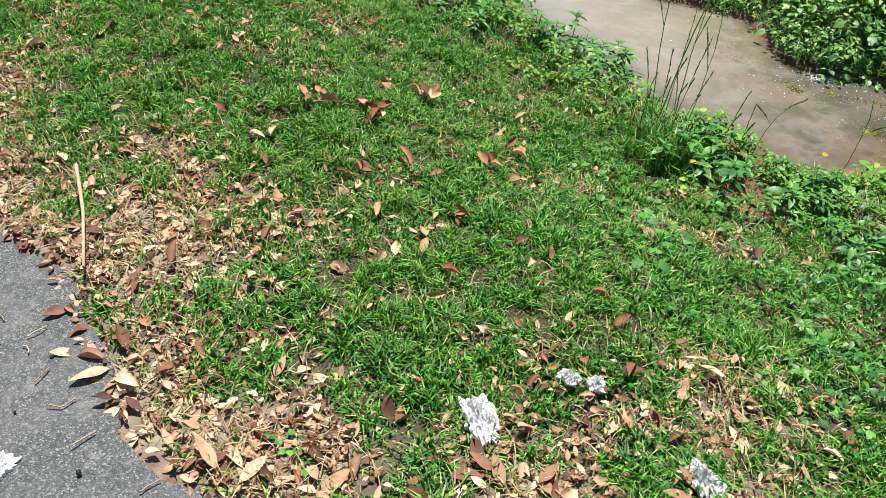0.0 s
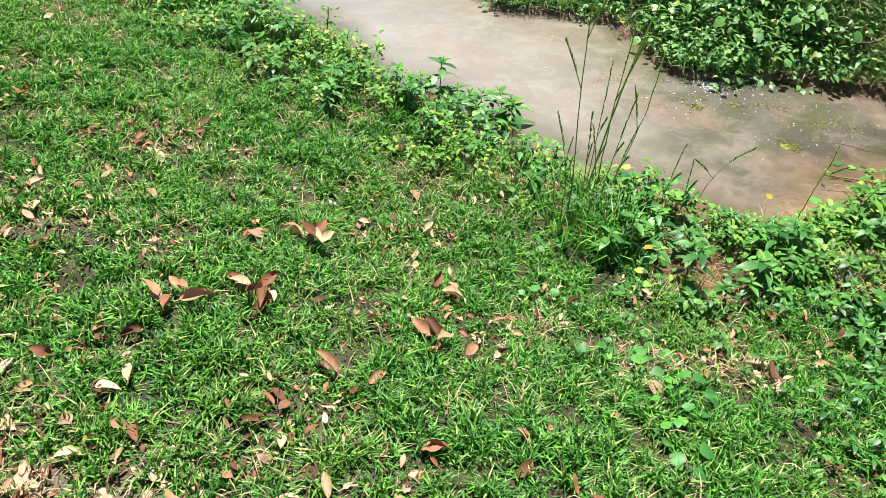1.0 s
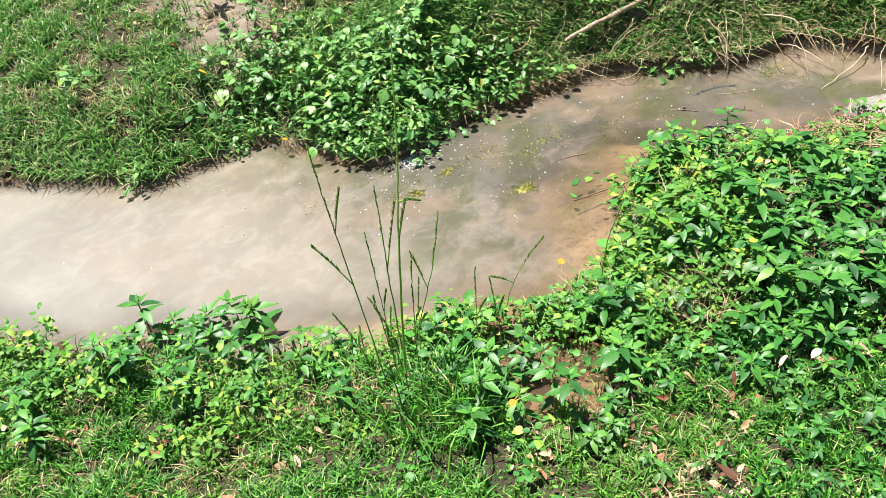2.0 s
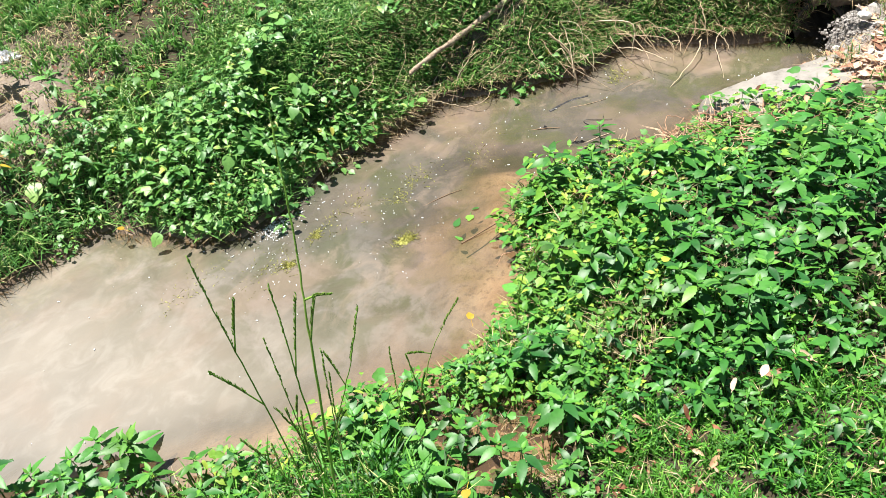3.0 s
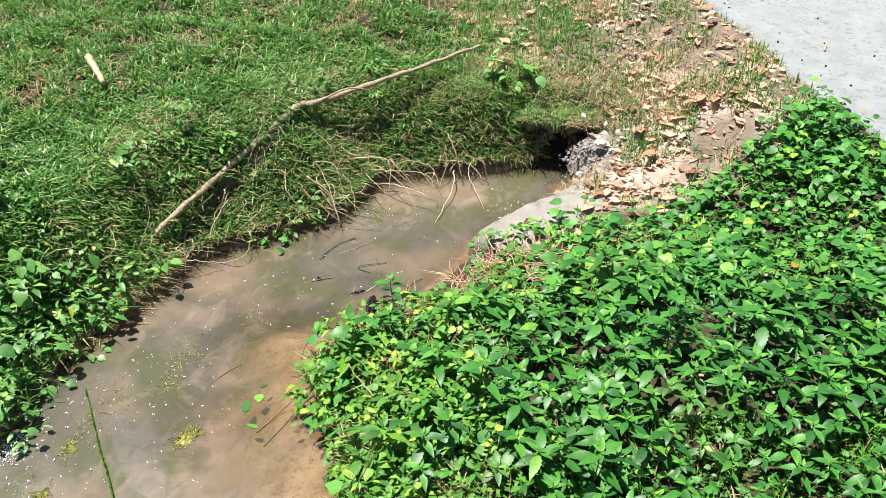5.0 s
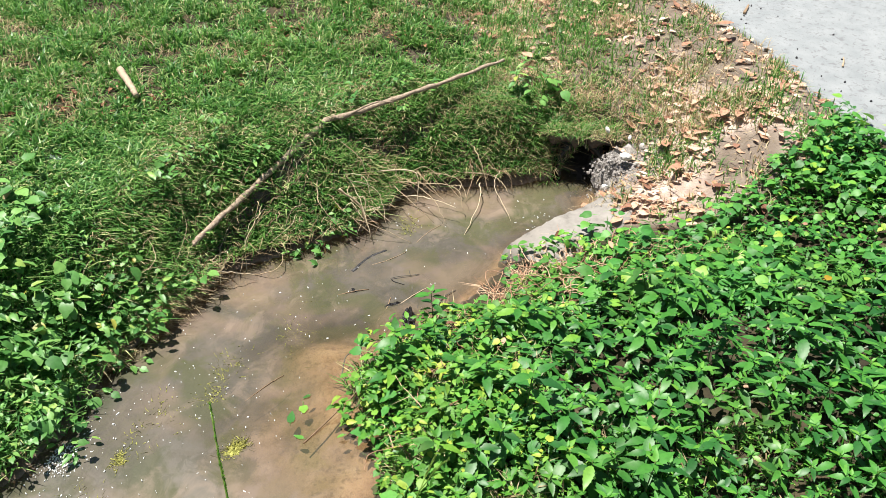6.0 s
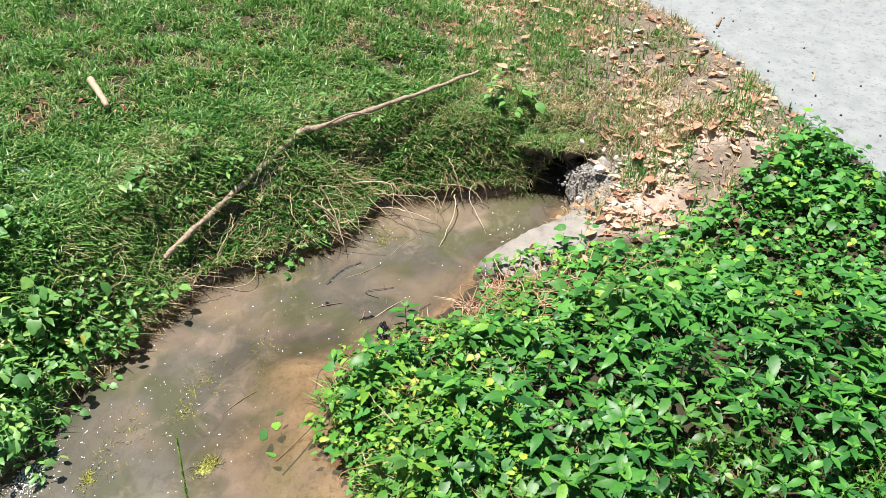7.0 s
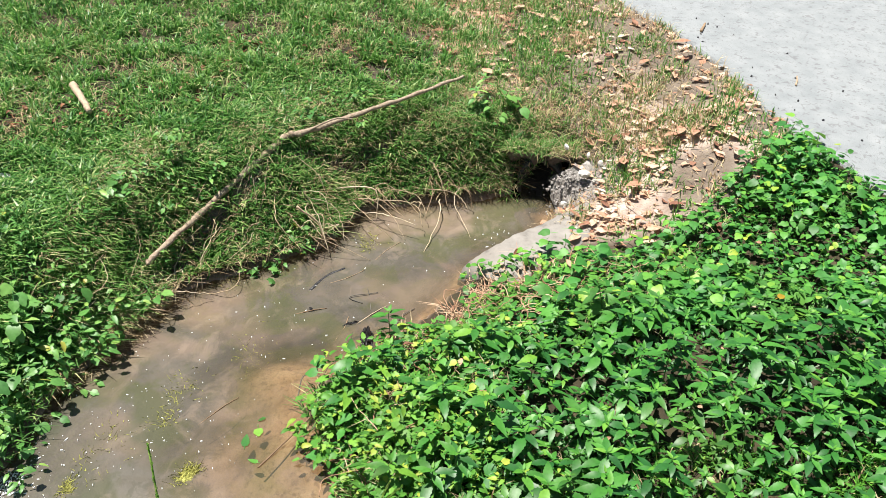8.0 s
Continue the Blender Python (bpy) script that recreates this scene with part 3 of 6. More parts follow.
def heart_arrays(size, lobes=0.15, fold=0.15, cup=0.15, petiole=0.05, seed=0):
    """A broad vine leaf with a notched base and shallow lobes."""
    rng = np.random.default_rng(seed)
    n = 21
    V = [(petiole, 0, 0), (petiole + size * 0.40, 0, -0.02 * size)]
    for i in range(n):
        a = -np.pi * 0.93 + 2 * np.pi * 0.93 * i / (n - 1)
        r = size * 0.5 * (0.86 + 0.34 * np.exp(-(a / 0.42) ** 2) + 0.10 * np.exp(-((abs(a) - 2.2) / 0.5) ** 2) + lobes * 0.5 * np.cos(5 * a) + 0.05 * (rng.random() - 0.5))
        x, y = petiole + size * 0.42 + r * np.cos(a), r * np.sin(a)
        V.append((x, y, fold * abs(y) - cup * (x - petiole) ** 2 / size - 0.5 * cup * y * y / size))
    F = [(1, 2 + i, 3 + i) for i in range(n - 1)] + [(1, n + 1, 0), (1, 0, 2)]
    m, t = len(V), 0.0013
    V += [(0, t, 0), (0, -t, 0), (petiole, t, 0), (petiole, -t, 0)]
    F += [(m, m + 1, m + 3), (m, m + 3, m + 2)]
    return np.array(V), np.array(F)


def placed(V, m):
    M = np.array(m)
    return V @ M[:3, :3].T + M[:3, 3]


def sized(m, s):
    return m @ Matrix.Scale(s, 4)


# ---- ground, road, water ----
def build_ground():
    ax = np.concatenate([-np.geomspace(150, 6.1, 32), np.arange(-6.0, -2.05, 0.13), np.arange(-2.0, 6.8, 0.035), np.arange(6.85, 11, 0.13), np.geomspace(11.1, 170, 32)])
    ay = np.concatenate([-np.geomspace(150, 5.6, 32), np.arange(-5.5, -0.65, 0.13), np.arange(-0.6, 7.2, 0.035), np.arange(7.25, 10, 0.13), np.geomspace(10.1, 180, 32)])
    X, Y = np.meshgrid(ax, ay, indexing="ij")
    Z = ground_z(X, Y)
    V = np.stack([X.ravel(), Y.ravel(), Z.ravel()], 1)
    F = grid_faces(len(ax), len(ay))
    c = V[F].mean(1)
    # an open slot where the culvert runs into the bank
    keep = ~((c[:, 0] > 4.17) & (c[:, 0] < 5.0) & (np.abs(c[:, 1] - 2.55) < 0.125))
    me = mesh_of("ground", V, F[keep], MAT_SOIL, True)
    s, far, r = plan(X, Y)
    # low under lawn and weed bed, where soil takes the painted shade tone
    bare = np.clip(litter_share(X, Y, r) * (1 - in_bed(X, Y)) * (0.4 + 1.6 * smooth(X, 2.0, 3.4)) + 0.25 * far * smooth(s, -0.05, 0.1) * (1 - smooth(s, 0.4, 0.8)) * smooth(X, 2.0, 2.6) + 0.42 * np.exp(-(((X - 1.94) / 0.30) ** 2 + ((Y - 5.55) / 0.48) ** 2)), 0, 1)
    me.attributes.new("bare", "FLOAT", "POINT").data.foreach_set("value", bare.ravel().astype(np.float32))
    ob = new("ground", me)
    tagged(ob, "brown soil sloping down to a small muddy stream", "ground", kind="structure")


def build_road():
    rng = np.random.default_rng(5)
    n, k = 420, 14

    def even(line):
        p = np.array(line, float)
        L = np.concatenate([[0], np.cumsum(np.hypot(*np.diff(p, axis=0).T))])
        u = np.linspace(0, L[-1], n)
        return np.stack([np.interp(u, L, p[:, 0]), np.interp(u, L, p[:, 1])], 1)
    a, b = even(ROAD_EDGE), even(ROAD_BACK)
    a = a + (np.stack([grain(a[:, 0], a[:, 1], 0.12, 8), grain(a[:, 0], a[:, 1], 0.1, 9)], 1) - 0.5) * 0.09
    rows = []
    for f in np.concatenate([[0, 0.0005, 0.004], np.linspace(0.02, 1, k - 3)]):
        p = a * (1 - f) + b * f
        z = road_z(p[:, 0], p[:, 1]) + 0.012 + (grain(p[:, 0], p[:, 1], 0.4, 10) - 0.5) * 0.008
        if f == 0:
            z = z - 0.05
        rows.append(np.stack([p[:, 0], p[:, 1], z], 1))
    V = np.stack(rows, 1).reshape(-1, 3)
    ob = new("road", mesh_of("road", V, grid_faces(n, k)[:, ::-1], MAT_ROAD, True))
    tagged(ob, "worn grey asphalt road running into pale concrete", "road", kind="structure")


def build_water():
    ax, ay = np.arange(-1.6, 4.75, 0.03), np.arange(2.2, 8.0, 0.03)
    X, Y = np.meshgrid(ax, ay, indexing="ij")
    s, _, _ = plan(X, Y)
    riffle = np.exp(-(((X - 1.95) / 0.35) ** 2 + ((Y - 4.0) / 0.3) ** 2))
    Z = WATER_Z + (grain(X, Y, 0.11, 21) - 0.5) * 0.004 + (grain(X + Y, Y - X, 0.06, 22) - 0.5) * 0.012 * riffle
    V = np.stack([X.ravel(), Y.ravel(), Z.ravel()], 1)
    F = grid_faces(len(ax), len(ay))
    keep = (s.ravel()[F].min(1) < 0.10) | (pocket_share(X, Y).ravel()[F].max(1) > 0.2)
    far = np.array([(-1.6, 5.0, WATER_Z), (-12, 14, WATER_Z), (-9, 20, WATER_Z), (-1.6, 8.0, WATER_Z)])
    me = mesh_of("water", V, F[keep], MAT_WATER, True)
    me.attributes.new("depth", "FLOAT", "POINT").data.foreach_set("value", (WATER_Z - ground_z(X, Y)).ravel().astype(np.float32))
    tagged(new("water", me), "shallow muddy beige stream water with small ripples", "water", kind="structure")
    reach = mesh_of("water_reach", far, np.array([(0, 1, 2, 3)]), MAT_WATER)
    reach.attributes.new("depth", "FLOAT", "POINT").data.foreach_set("value", np.full(4, 0.15, np.float32))
    tagged(new("water", reach), "muddy stream flowing on between its banks", "water", kind="structure")


build_ground()
build_road()
build_water()


# ---- the culvert at the head of the stream ----
def build_culvert():
    rng = np.random.default_rng(3)
    root = tagged(new("culvert"), "old concrete culvert mouth half buried under the bank", "culvert")
    n = 24
    a = np.linspace(0, 2 * np.pi, n, endpoint=False)
    rings = []
    for x, r in ((4.22, 0.105), (4.22, 0.118), (4.95, 0.118), (4.95, 0.105), (4.95, 0.02)):
        rings.append(np.stack([np.full(n, x), 2.55 + r * np.cos(a), -0.24 + r * 1.15 * np.sin(a)], 1))
    rings.append(rings[0] * 1.0)
    order = [rings[4], rings[3], rings[0], rings[1], rings[2]]
    V = np.concatenate(order)
    F = []
    for i in range(4):
        for j in range(n):
            k = (j + 1) % n
            F.append((i * n + j, i * n + k, (i + 1) * n + k, (i + 1) * n + j))
    part("pipe", mesh_of("pipe", V, F, MAT_PIPE, True), root, "pipe coloured dark like the shade in its mouth")

    # low sloping apron slab beside the water
    edge = curve_pts([(3.38, 2.89, 0), (3.47, 2.83, 0), (3.58, 2.72, 0), (3.70, 2.58, 0), (3.80, 2.46, 0), (3.87, 2.37, 0)], 34)
    back = np.array([-0.62, -0.78, 0.0])
    U, nv = len(edge), 14
    V = []
    for i, e in enumerate(edge):
        for j in range(nv):
            f = j / (nv - 1)
            p = e + back * ((0.40 - 0.16 * (i / U) ** 2) * f)
            z = -0.315 + 0.135 * math.sin(min(1.0, f * 5.5) * math.pi / 2) + 0.075 * (i / U) ** 1.5 - 0.12 * max(0.0, f - 0.7) / 0.3
            k = (p[0] * 9, p[1] * 9)
            z += 0.010 * noise.noise((p[0] * 6, p[1] * 6, 0)) + 0.004 * noise.noise((p[0] * 25, p[1] * 25, 1))
            V.append((p[0] + rng.normal(0, 0.002), p[1] + rng.normal(0, 0.002), z))
    V = np.array(V)
    low = V - np.array([0, 0, 0.14])
    top, F = len(V), []
    g = grid_faces(U, nv)
    rim = [i * nv for i in range(U)] + [(U - 1) * nv + j for j in range(1, nv)] + [i * nv + nv - 1 for i in range(U - 2, -1, -1)] + [j for j in range(nv - 2, 0, -1)]
    F = [tuple(q[::-1]) for q in g] + [tuple(q + top) for q in g]
    F += [(p, q, q + top, p + top) for p, q in zip(rim, rim[1:] + rim[:1])]
    part("apron", mesh_of("apron", np.concatenate([V, low]), F, MAT_CONCRETE, True), root, "sun-bleached worn concrete slab")

    # broken gravelly side wall of the mouth
    bm = bmesh.new()
    bmesh.ops.create_cube(bm, size=1.0, matrix=Matrix.LocRotScale((4.08, 2.33, -0.22), Euler((0.2, -0.5, 0.5)), (0.26, 0.20, 0.24)))
    bmesh.ops.subdivide_edges(bm, edges=bm.edges[:], cuts=7, use_grid_fill=True)
    for v in bm.verts:
        v.co += Vector(noise.noise_vector(v.co * 9)) * 0.045 + Vector(noise.noise_vector(v.co * 30)) * 0.018
    me = bpy.data.meshes.new("side_wall")
    bm.to_mesh(me)
    bm.free()
    me.materials.append(MAT_RUBBLE)
    part("side_wall", me, root, "crumbling grey gravelly concrete")

    # the bank that roofs the pipe
    ax, ay = np.linspace(4.20, 5.05, 26), np.linspace(2.36, 2.74, 16)
    X, Y = np.meshgrid(ax, ay, indexing="ij")
    lip = (grain(Y, Y, 0.05, 31) - 0.8) * 0.09
    X = X + np.where(X < 4.24, lip, 0)
    Z = np.maximum(ground_z(X, Y), -0.05) + 0.006 + (grain(X, Y, 0.05, 30) - 0.5) * 0.02
    Z = np.where(X < 4.27, np.maximum(Z, -0.04), Z)
    V = np.stack([X.ravel(), Y.ravel(), Z.ravel()], 1)
    F = list(map(tuple, grid_faces(26, 16)))
    n0 = len(V)
    front = V[:16] + np.stack([rng.normal(0.06, 0.02, 16), np.zeros(16), -0.055 - 0.05 * rng.random(16)], 1)
    V = np.concatenate([V, front])
    F += [(i, i + 1, n0 + i + 1, n0 + i) for i in range(15)]
    cap = mesh_of("soil_cap", V, F, MAT_SOIL, True)
    cap.attributes.new("bare", "FLOAT", "POINT").data.foreach_set("value", np.full(len(V), 0.35, np.float32))
    part("soil_cap", cap, root, "crumbly soil lip")


build_culvert()


BRANCH_LINE = [(2.98, 4.11), (3.41, 3.93), (3.73, 3.76), (3.82, 3.67), (4.135, 3.333), (4.45, 3.0)]


def off_branch(px, py):
    """Grass is pressed down under and just in front of the branch."""
    return 0.1 + 0.9 * smooth(to_line(px + 0.01, py + 0.015, BRANCH_LINE), 0.015, 0.06)


# ---- grass ----
def blades(name, px, py, lo, hi, wide, lean, mat, label, seed, flat=0.0, lift=0.0, roof=False, tufts=None, mat_edge=False):
    """Many curved grass blades in one mesh, three triangles each."""
    rng = np.random.default_rng(seed)
    n = len(px)
    z = ground_z(px, py) - 0.004 + lift
    if mat_edge:
        # the root mat overhangs the undercut edge
        z = np.maximum(z, WATER_Z + 0.020 + 0.015 * smooth(px, 2.1, 2.7) + lift)
    if roof:
        z = np.where((px > 4.15) & (np.abs(py - 2.55) < 0.18), np.maximum(z, -0.045), z)
    h = rng.uniform(lo, hi, n) * (0.55 + 0.5 * grain(px, py, 0.22, seed) + 0.4 * grain(px, py, 0.06, seed + 1))
    if tufts:
        h = h * (0.45 + 0.95 * smooth(grain(px, py, *tufts), 0.2, 0.75))
    a = rng.uniform(0, 2 * np.pi, n)
    b = a + rng.normal(0, 0.5, n)
    ln = rng.uniform(0.25, 1.0, n) * lean
    up = np.sqrt(np.maximum(0.05, 1 - np.minimum(ln, 0.97) ** 2)) * (1 - flat)
    w = rng.uniform(0.6, 1.25, n) * wide * 0.5
    sx, sy = -np.sin(b) * w, np.cos(b) * w
    base = np.stack([px, py, z], 1)
    way = np.stack([np.cos(a), np.sin(a), np.zeros(n)], 1)
    mid = base + way * (0.38 * ln * h)[:, None] + np.stack([np.zeros(n), np.zeros(n), 0.62 * up * h], 1)
    tip = base + way * (1.05 * ln * h)[:, None] + np.stack([np.zeros(n), np.zeros(n), (0.95 - 0.35 * ln) * up * h], 1)
    side = np.stack([sx, sy, np.zeros(n)], 1)
    V = np.stack([base - side, base + side, mid - side * 0.8, mid + side * 0.8, tip], 1).reshape(-1, 3)
    i = np.arange(n)[:, None] * 5
    F = np.concatenate([i + np.array([[0, 1, 3]]), i + np.array([[0, 3, 2]]), i + np.array([[2, 3, 4]])], 1).reshape(-1, 3)
    return tagged(new(name, mesh_of(name, V, F, mat)), label, "grass", kind="stuff")


def scatter(n, x0, x1, y0, y1, keep, seed):
    """Random places in a rectangle, thinned by a density between 0 and 1."""
    rng = np.random.default_rng(seed)
    px, py = rng.uniform(x0, x1, n), rng.uniform(y0, y1, n)
    s, far, r = plan(px, py)
    ok = rng.random(n) < keep(px, py, s, far, r)
    return px[ok], py[ok]


def lawn_near(px, py, s, far, r):
    bald = 0.9 * litter_share(px, py, r)
    tuft = (0.42 + 0.58 * smooth(grain(px, py, 0.052, 61), 0.30, 0.62)) * (0.8 + 0.2 * smooth(grain(px, py, 0.21, 60), 0.25, 0.5)) * (0.3 + 0.7 * smooth(px, -3.2, -2.3))
    return smooth(s, 0.02, 0.10) * (1 - far) * smooth(r, -0.01, 0.08) * (1 - np.clip(1.05 * bald, 0, 0.95)) * tuft * (1 - 0.6 * in_bed(px, py)) * (1 - 0.95 * pocket_share(px, py))


def lawn_far(px, py, s, far, r):
    bald = 0.85 * litter_share(px, py, r)
    soil = np.exp(-(((px - 1.94) / 0.28) ** 2 + ((py - 5.55) / 0.46) ** 2))
    tuft = (0.22 + 0.78 * smooth(grain(px, py, 0.06, 62), 0.30, 0.60)) * (0.4 + 0.6 * smooth(grain(px, py, 0.25, 59), 0.25, 0.5)) * (0.3 + 0.7 * (1 - smooth(px, 6.4, 7.4)) * (1 - smooth(py, 7.0, 8.2)))
    return smooth(s, 0.0, 0.10) * far * smooth(r, 0.0, 0.1) * (1 - bald) * tuft * (1 - soil) * (0.25 + 0.75 * off_branch(px, py))


GX, GY = scatter(760000, -3.2, 2.3, 0.4, 6.6, lawn_near, 71)
blades("lawn_near", GX, GY, 0.030, 0.068, 0.0066, 1.0, MAT_GRASS, "short green creeping lawn grass on the stream bank", 72, 0.06, tufts=(0.052, 61))
GX, GY = scatter(560000, 0.0, 7.4, 2.4, 8.2, lawn_far, 73)
blades("lawn_far", GX, GY, 0.04, 0.105, 0.0088, 1.0, MAT_FARGRASS, "shaggy green grass on the bank across the stream", 74, 0.16, tufts=(0.06, 62))
GX, GY = scatter(120000, -2.3, 2.3, 0.4, 6.2, lambda *a: smooth(a[2], 0.1, 0.2) * (1 - a[3]) * smooth(a[4], 0, 0.1) * (0.02 + 0.26 * smooth(grain(a[0], a[1], 0.15, 66), 0.48, 0.78)) + 0.85 * smooth(a[4], 0, 0.05) * litter_share(a[0], a[1], a[4]) * (1 - a[3]) * (a[2] > 0.05), 75)
blades("straw_near", GX, GY, 0.035, 0.09, 0.0042, 1.0, MAT_STRAW, "dead straw between the grass blades", 76, 0.35, 0.014)
GX, GY = scatter(150000, 0.2, 6.6, 1.4, 7.6, lambda *a: a[3] * smooth(a[2], 0.05, 0.2) * smooth(a[4], 0, 0.1) * (0.06 + 0.6 * smooth(grain(a[0], a[1], 0.15, 67), 0.44, 0.75)) + 0.85 * smooth(a[4], 0, 0.05) * litter_share(a[0], a[1], a[4]) * (a[2] > 0.03) + 0.3 * a[3] * (a[2] > 0.0) * (1 - smooth(a[2], 0.1, 0.5)), 77)
blades("straw_far", GX, GY, 0.04, 0.11, 0.0044, 1.0, MAT_STRAW, "dead straw on the far bank and embankment", 78, 0.45, 0.012)
TUFTS = [(4.48, 2.33, 0.16), (4.62, 2.42, 0.13), (5.05, 2.02, 0.09), (3.98, 2.20, 0.06), (4.73, 1.93, 0.08), (4.30, 2.50, 0.12), (5.4, 2.5, 0.2), (4.05, 1.95, 0.05), (4.45, 1.55, 0.06), (5.0, 2.5, 0.18), (4.2, 2.2, 0.07)]


def tuft_spots(px, py):
    """Where grass has kept a hold on the bare embankment."""
    out = 0.0
    for cx, cy, w in TUFTS:
        out = np.maximum(out, np.exp(-(((px - cx) / w) ** 2 + ((py - cy) / w) ** 2)))
    return 0.85 * out * (0.25 + 0.75 * smooth(grain(px, py, 0.05, 27), 0.35, 0.6))


GX, GY = scatter(70000, 3.4, 6.2, 1.2, 3.6, lambda *a: np.clip(0.8 * litter_share(a[0], a[1], a[4]) * smooth(grain(a[0], a[1], 0.17, 63), 0.42, 0.58) + tuft_spots(a[0], a[1]), 0, 1) * (a[2] > 0.05) * (a[4] > 0.0), 79)
blades("tuft_grass", GX, GY, 0.04, 0.095, 0.006, 0.9, MAT_FARGRASS, "sparse grass tufts among the dry leaves", 80)
GX, GY = scatter(90000, 0.4, 4.6, 2.7, 6.6, lambda px, py, s, far, r: far * smooth(s, -0.04, 0.02) * (1 - smooth(s, 0.15, 0.5)) * (0.35 + 0.65 * smooth(grain(px, py, 0.16, 65), 0.35, 0.6)) * (1 - 0.5 * smooth(px, 3.6, 4.0)) * off_branch(px, py), 87)
blades("far_brink_grass", GX, GY, 0.06, 0.15, 0.0068, 1.0, MAT_FARGRASS, "long green grass hanging over the water on the far side", 88, 0.45, 0.03, mat_edge=True)
GX, GY = scatter(13000, 2.4, 4.4, 2.6, 4.5, lambda px, py, s, far, r: far * smooth(s, -0.05, 0.02) * (1 - smooth(s, 0.12, 0.34)) * smooth(px, 2.5, 3.1) * (0.5 + 0.5 * smooth(grain(px, py, 0.12, 68), 0.35, 0.6)), 89)
blades("straw_fringe", GX, GY, 0.08, 0.19, 0.004, 1.0, MAT_STRAW, "brown dry grass drooping over the far water's edge", 90, 0.5, 0.02, mat_edge=True)
GX, GY = scatter(60000, 3.95, 5.1, 2.05, 3.3, lambda px, py, s, far, r: np.exp(-(((px - 4.22) / 0.14) ** 2 + ((py - 2.68) / 0.26) ** 2)) * (0.25 + 0.75 * smooth(grain(px, py, 0.08, 58), 0.35, 0.65)) * (px > 4.14), 94)
blades("lip_grass", GX, GY, 0.06, 0.16, 0.006, 1.0, MAT_FARGRASS, "ragged grass hanging over the culvert mouth", 95, 0.4, 0.015, True)
GX, GY = scatter(40000, 3.95, 5.2, 2.0, 3.5, lambda px, py, s, far, r: np.exp(-(((px - 4.28) / 0.22) ** 2 + ((py - 2.70) / 0.34) ** 2)) * 0.9 * (px > 4.13), 98)
blades("lip_straw", GX, GY, 0.06, 0.15, 0.004, 1.0, MAT_STRAW, "dry straw hanging over the culvert mouth", 99, 0.5, 0.02, True)
GX, GY = scatter(60000, 3.6, 6.6, 1.3, 4.0, lambda *a: litter_share(a[0], a[1], a[4]) * smooth(grain(a[0], a[1], 0.22, 56), 0.42, 0.62) * (a[2] > 0.05) * (a[4] > 0.0), 107)
blades("tuft_straw", GX, GY, 0.05, 0.11, 0.005, 1.0, MAT_STRAW, "yellowed grass tufts on the bare embankment", 108)
GX, GY = scatter(40000, 1.7, 3.6, 1.7, 3.4, lambda px, py, s, far, r: 0.4 * in_bed(px, py) * (1 - far) * (s > -0.02) * (1 - smooth(s, 0.3, 1.0)) * smooth(grain(px, py, 0.13, 50), 0.45, 0.7), 109)
blades("bed_straw", GX, GY, 0.05, 0.14, 0.0038, 1.0, MAT_STRAW, "dry stems showing between the weeds", 110, 0.3, 0.05)
GX, GY = scatter(50000, -1.6, 2.3, 2.5, 6.0, lambda px, py, s, far, r: (1 - far) * smooth(s, -0.02, 0.05) * (1 - smooth(s, 0.3, 0.8)) * smooth(grain(px, py, 0.14, 39), 0.42, 0.7) * 0.6, 111)
blades("brink_straw", GX, GY, 0.05, 0.12, 0.0036, 1.0, MAT_STRAW, "dead straw among the weeds on the brink", 112, 0.15, 0.01)
GX, GY = scatter(170000, 2.1, 4.4, 2.8, 4.9, lambda px, py, s, far, r: far * smooth(s, 0.0, 0.06) * (1 - smooth(s, 0.45, 0.8)) * (0.25 + 0.75 * smooth(grain(px, py, 0.09, 37), 0.3, 0.6)) * off_branch(px, py), 113)
blades("slope_grass", GX, GY, 0.05, 0.11, 0.0085, 1.0, MAT_FARGRASS, "green grass on the steep side of the far bank", 114, 0.5, 0.025, mat_edge=True)
GX, GY = scatter(40000, 2.5, 3.7, 2.3, 3.5, lambda px, py, s, far, r: (1 - far) * (s > -0.03) * smooth(px, 2.5, 2.9) * smooth(s, 0.04, 0.12) * (1 - smooth(s, 0.2, 0.5)) * smooth(grain(px, py, 0.11, 36), 0.40, 0.70) * 0.22 * (1 - 0.97 * np.exp(-(((px - 3.52) / 0.26) ** 2 + ((py - 2.72) / 0.22) ** 2) ** 2)) * (1 - smooth(px, 3.45, 3.6)), 115)
blades("dry_stems", GX, GY, 0.06, 0.16, 0.0042, 1.0, MAT_REDREED, "tangled dry stems along the water by the slab", 116, 0.65, 0.03)
GX, GY = scatter(60000, 1.5, 3.3, 2.7, 3.6, lambda px, py, s, far, r: (1 - far) * smooth(s, -0.05, 0.0) * (1 - smooth(s, 0.08, 0.3)) * 0.35 * smooth(grain(px, py, 0.10, 35), 0.4, 0.65) * (1 - smooth(px, 2.4, 2.7)) * (1 - 0.7 * pocket_share(px, py)), 117)
blades("bed_rim_grass", GX, GY, 0.05, 0.14, 0.0062, 1.0, MAT_FARGRASS, "yellow-green grass leaning from the weeds over the shallows", 118)
GX, GY = scatter(130000, 2.6, 4.3, 2.65, 4.4, lambda px, py, s, far, r: far * smooth(s, 0.0, 0.04) * (1 - smooth(s, 0.35, 0.6)) * (0.15 + 0.85 * smooth(grain(px, py, 0.10, 29), 0.3, 0.6)) * off_branch(px, py), 119)
blades("bank_face_straw", GX[::3], GY[::3], 0.05, 0.13, 0.005, 1.0, MAT_STRAW, "dry straw matted on the steep bank", 120, 0.6, 0.035, mat_edge=True)
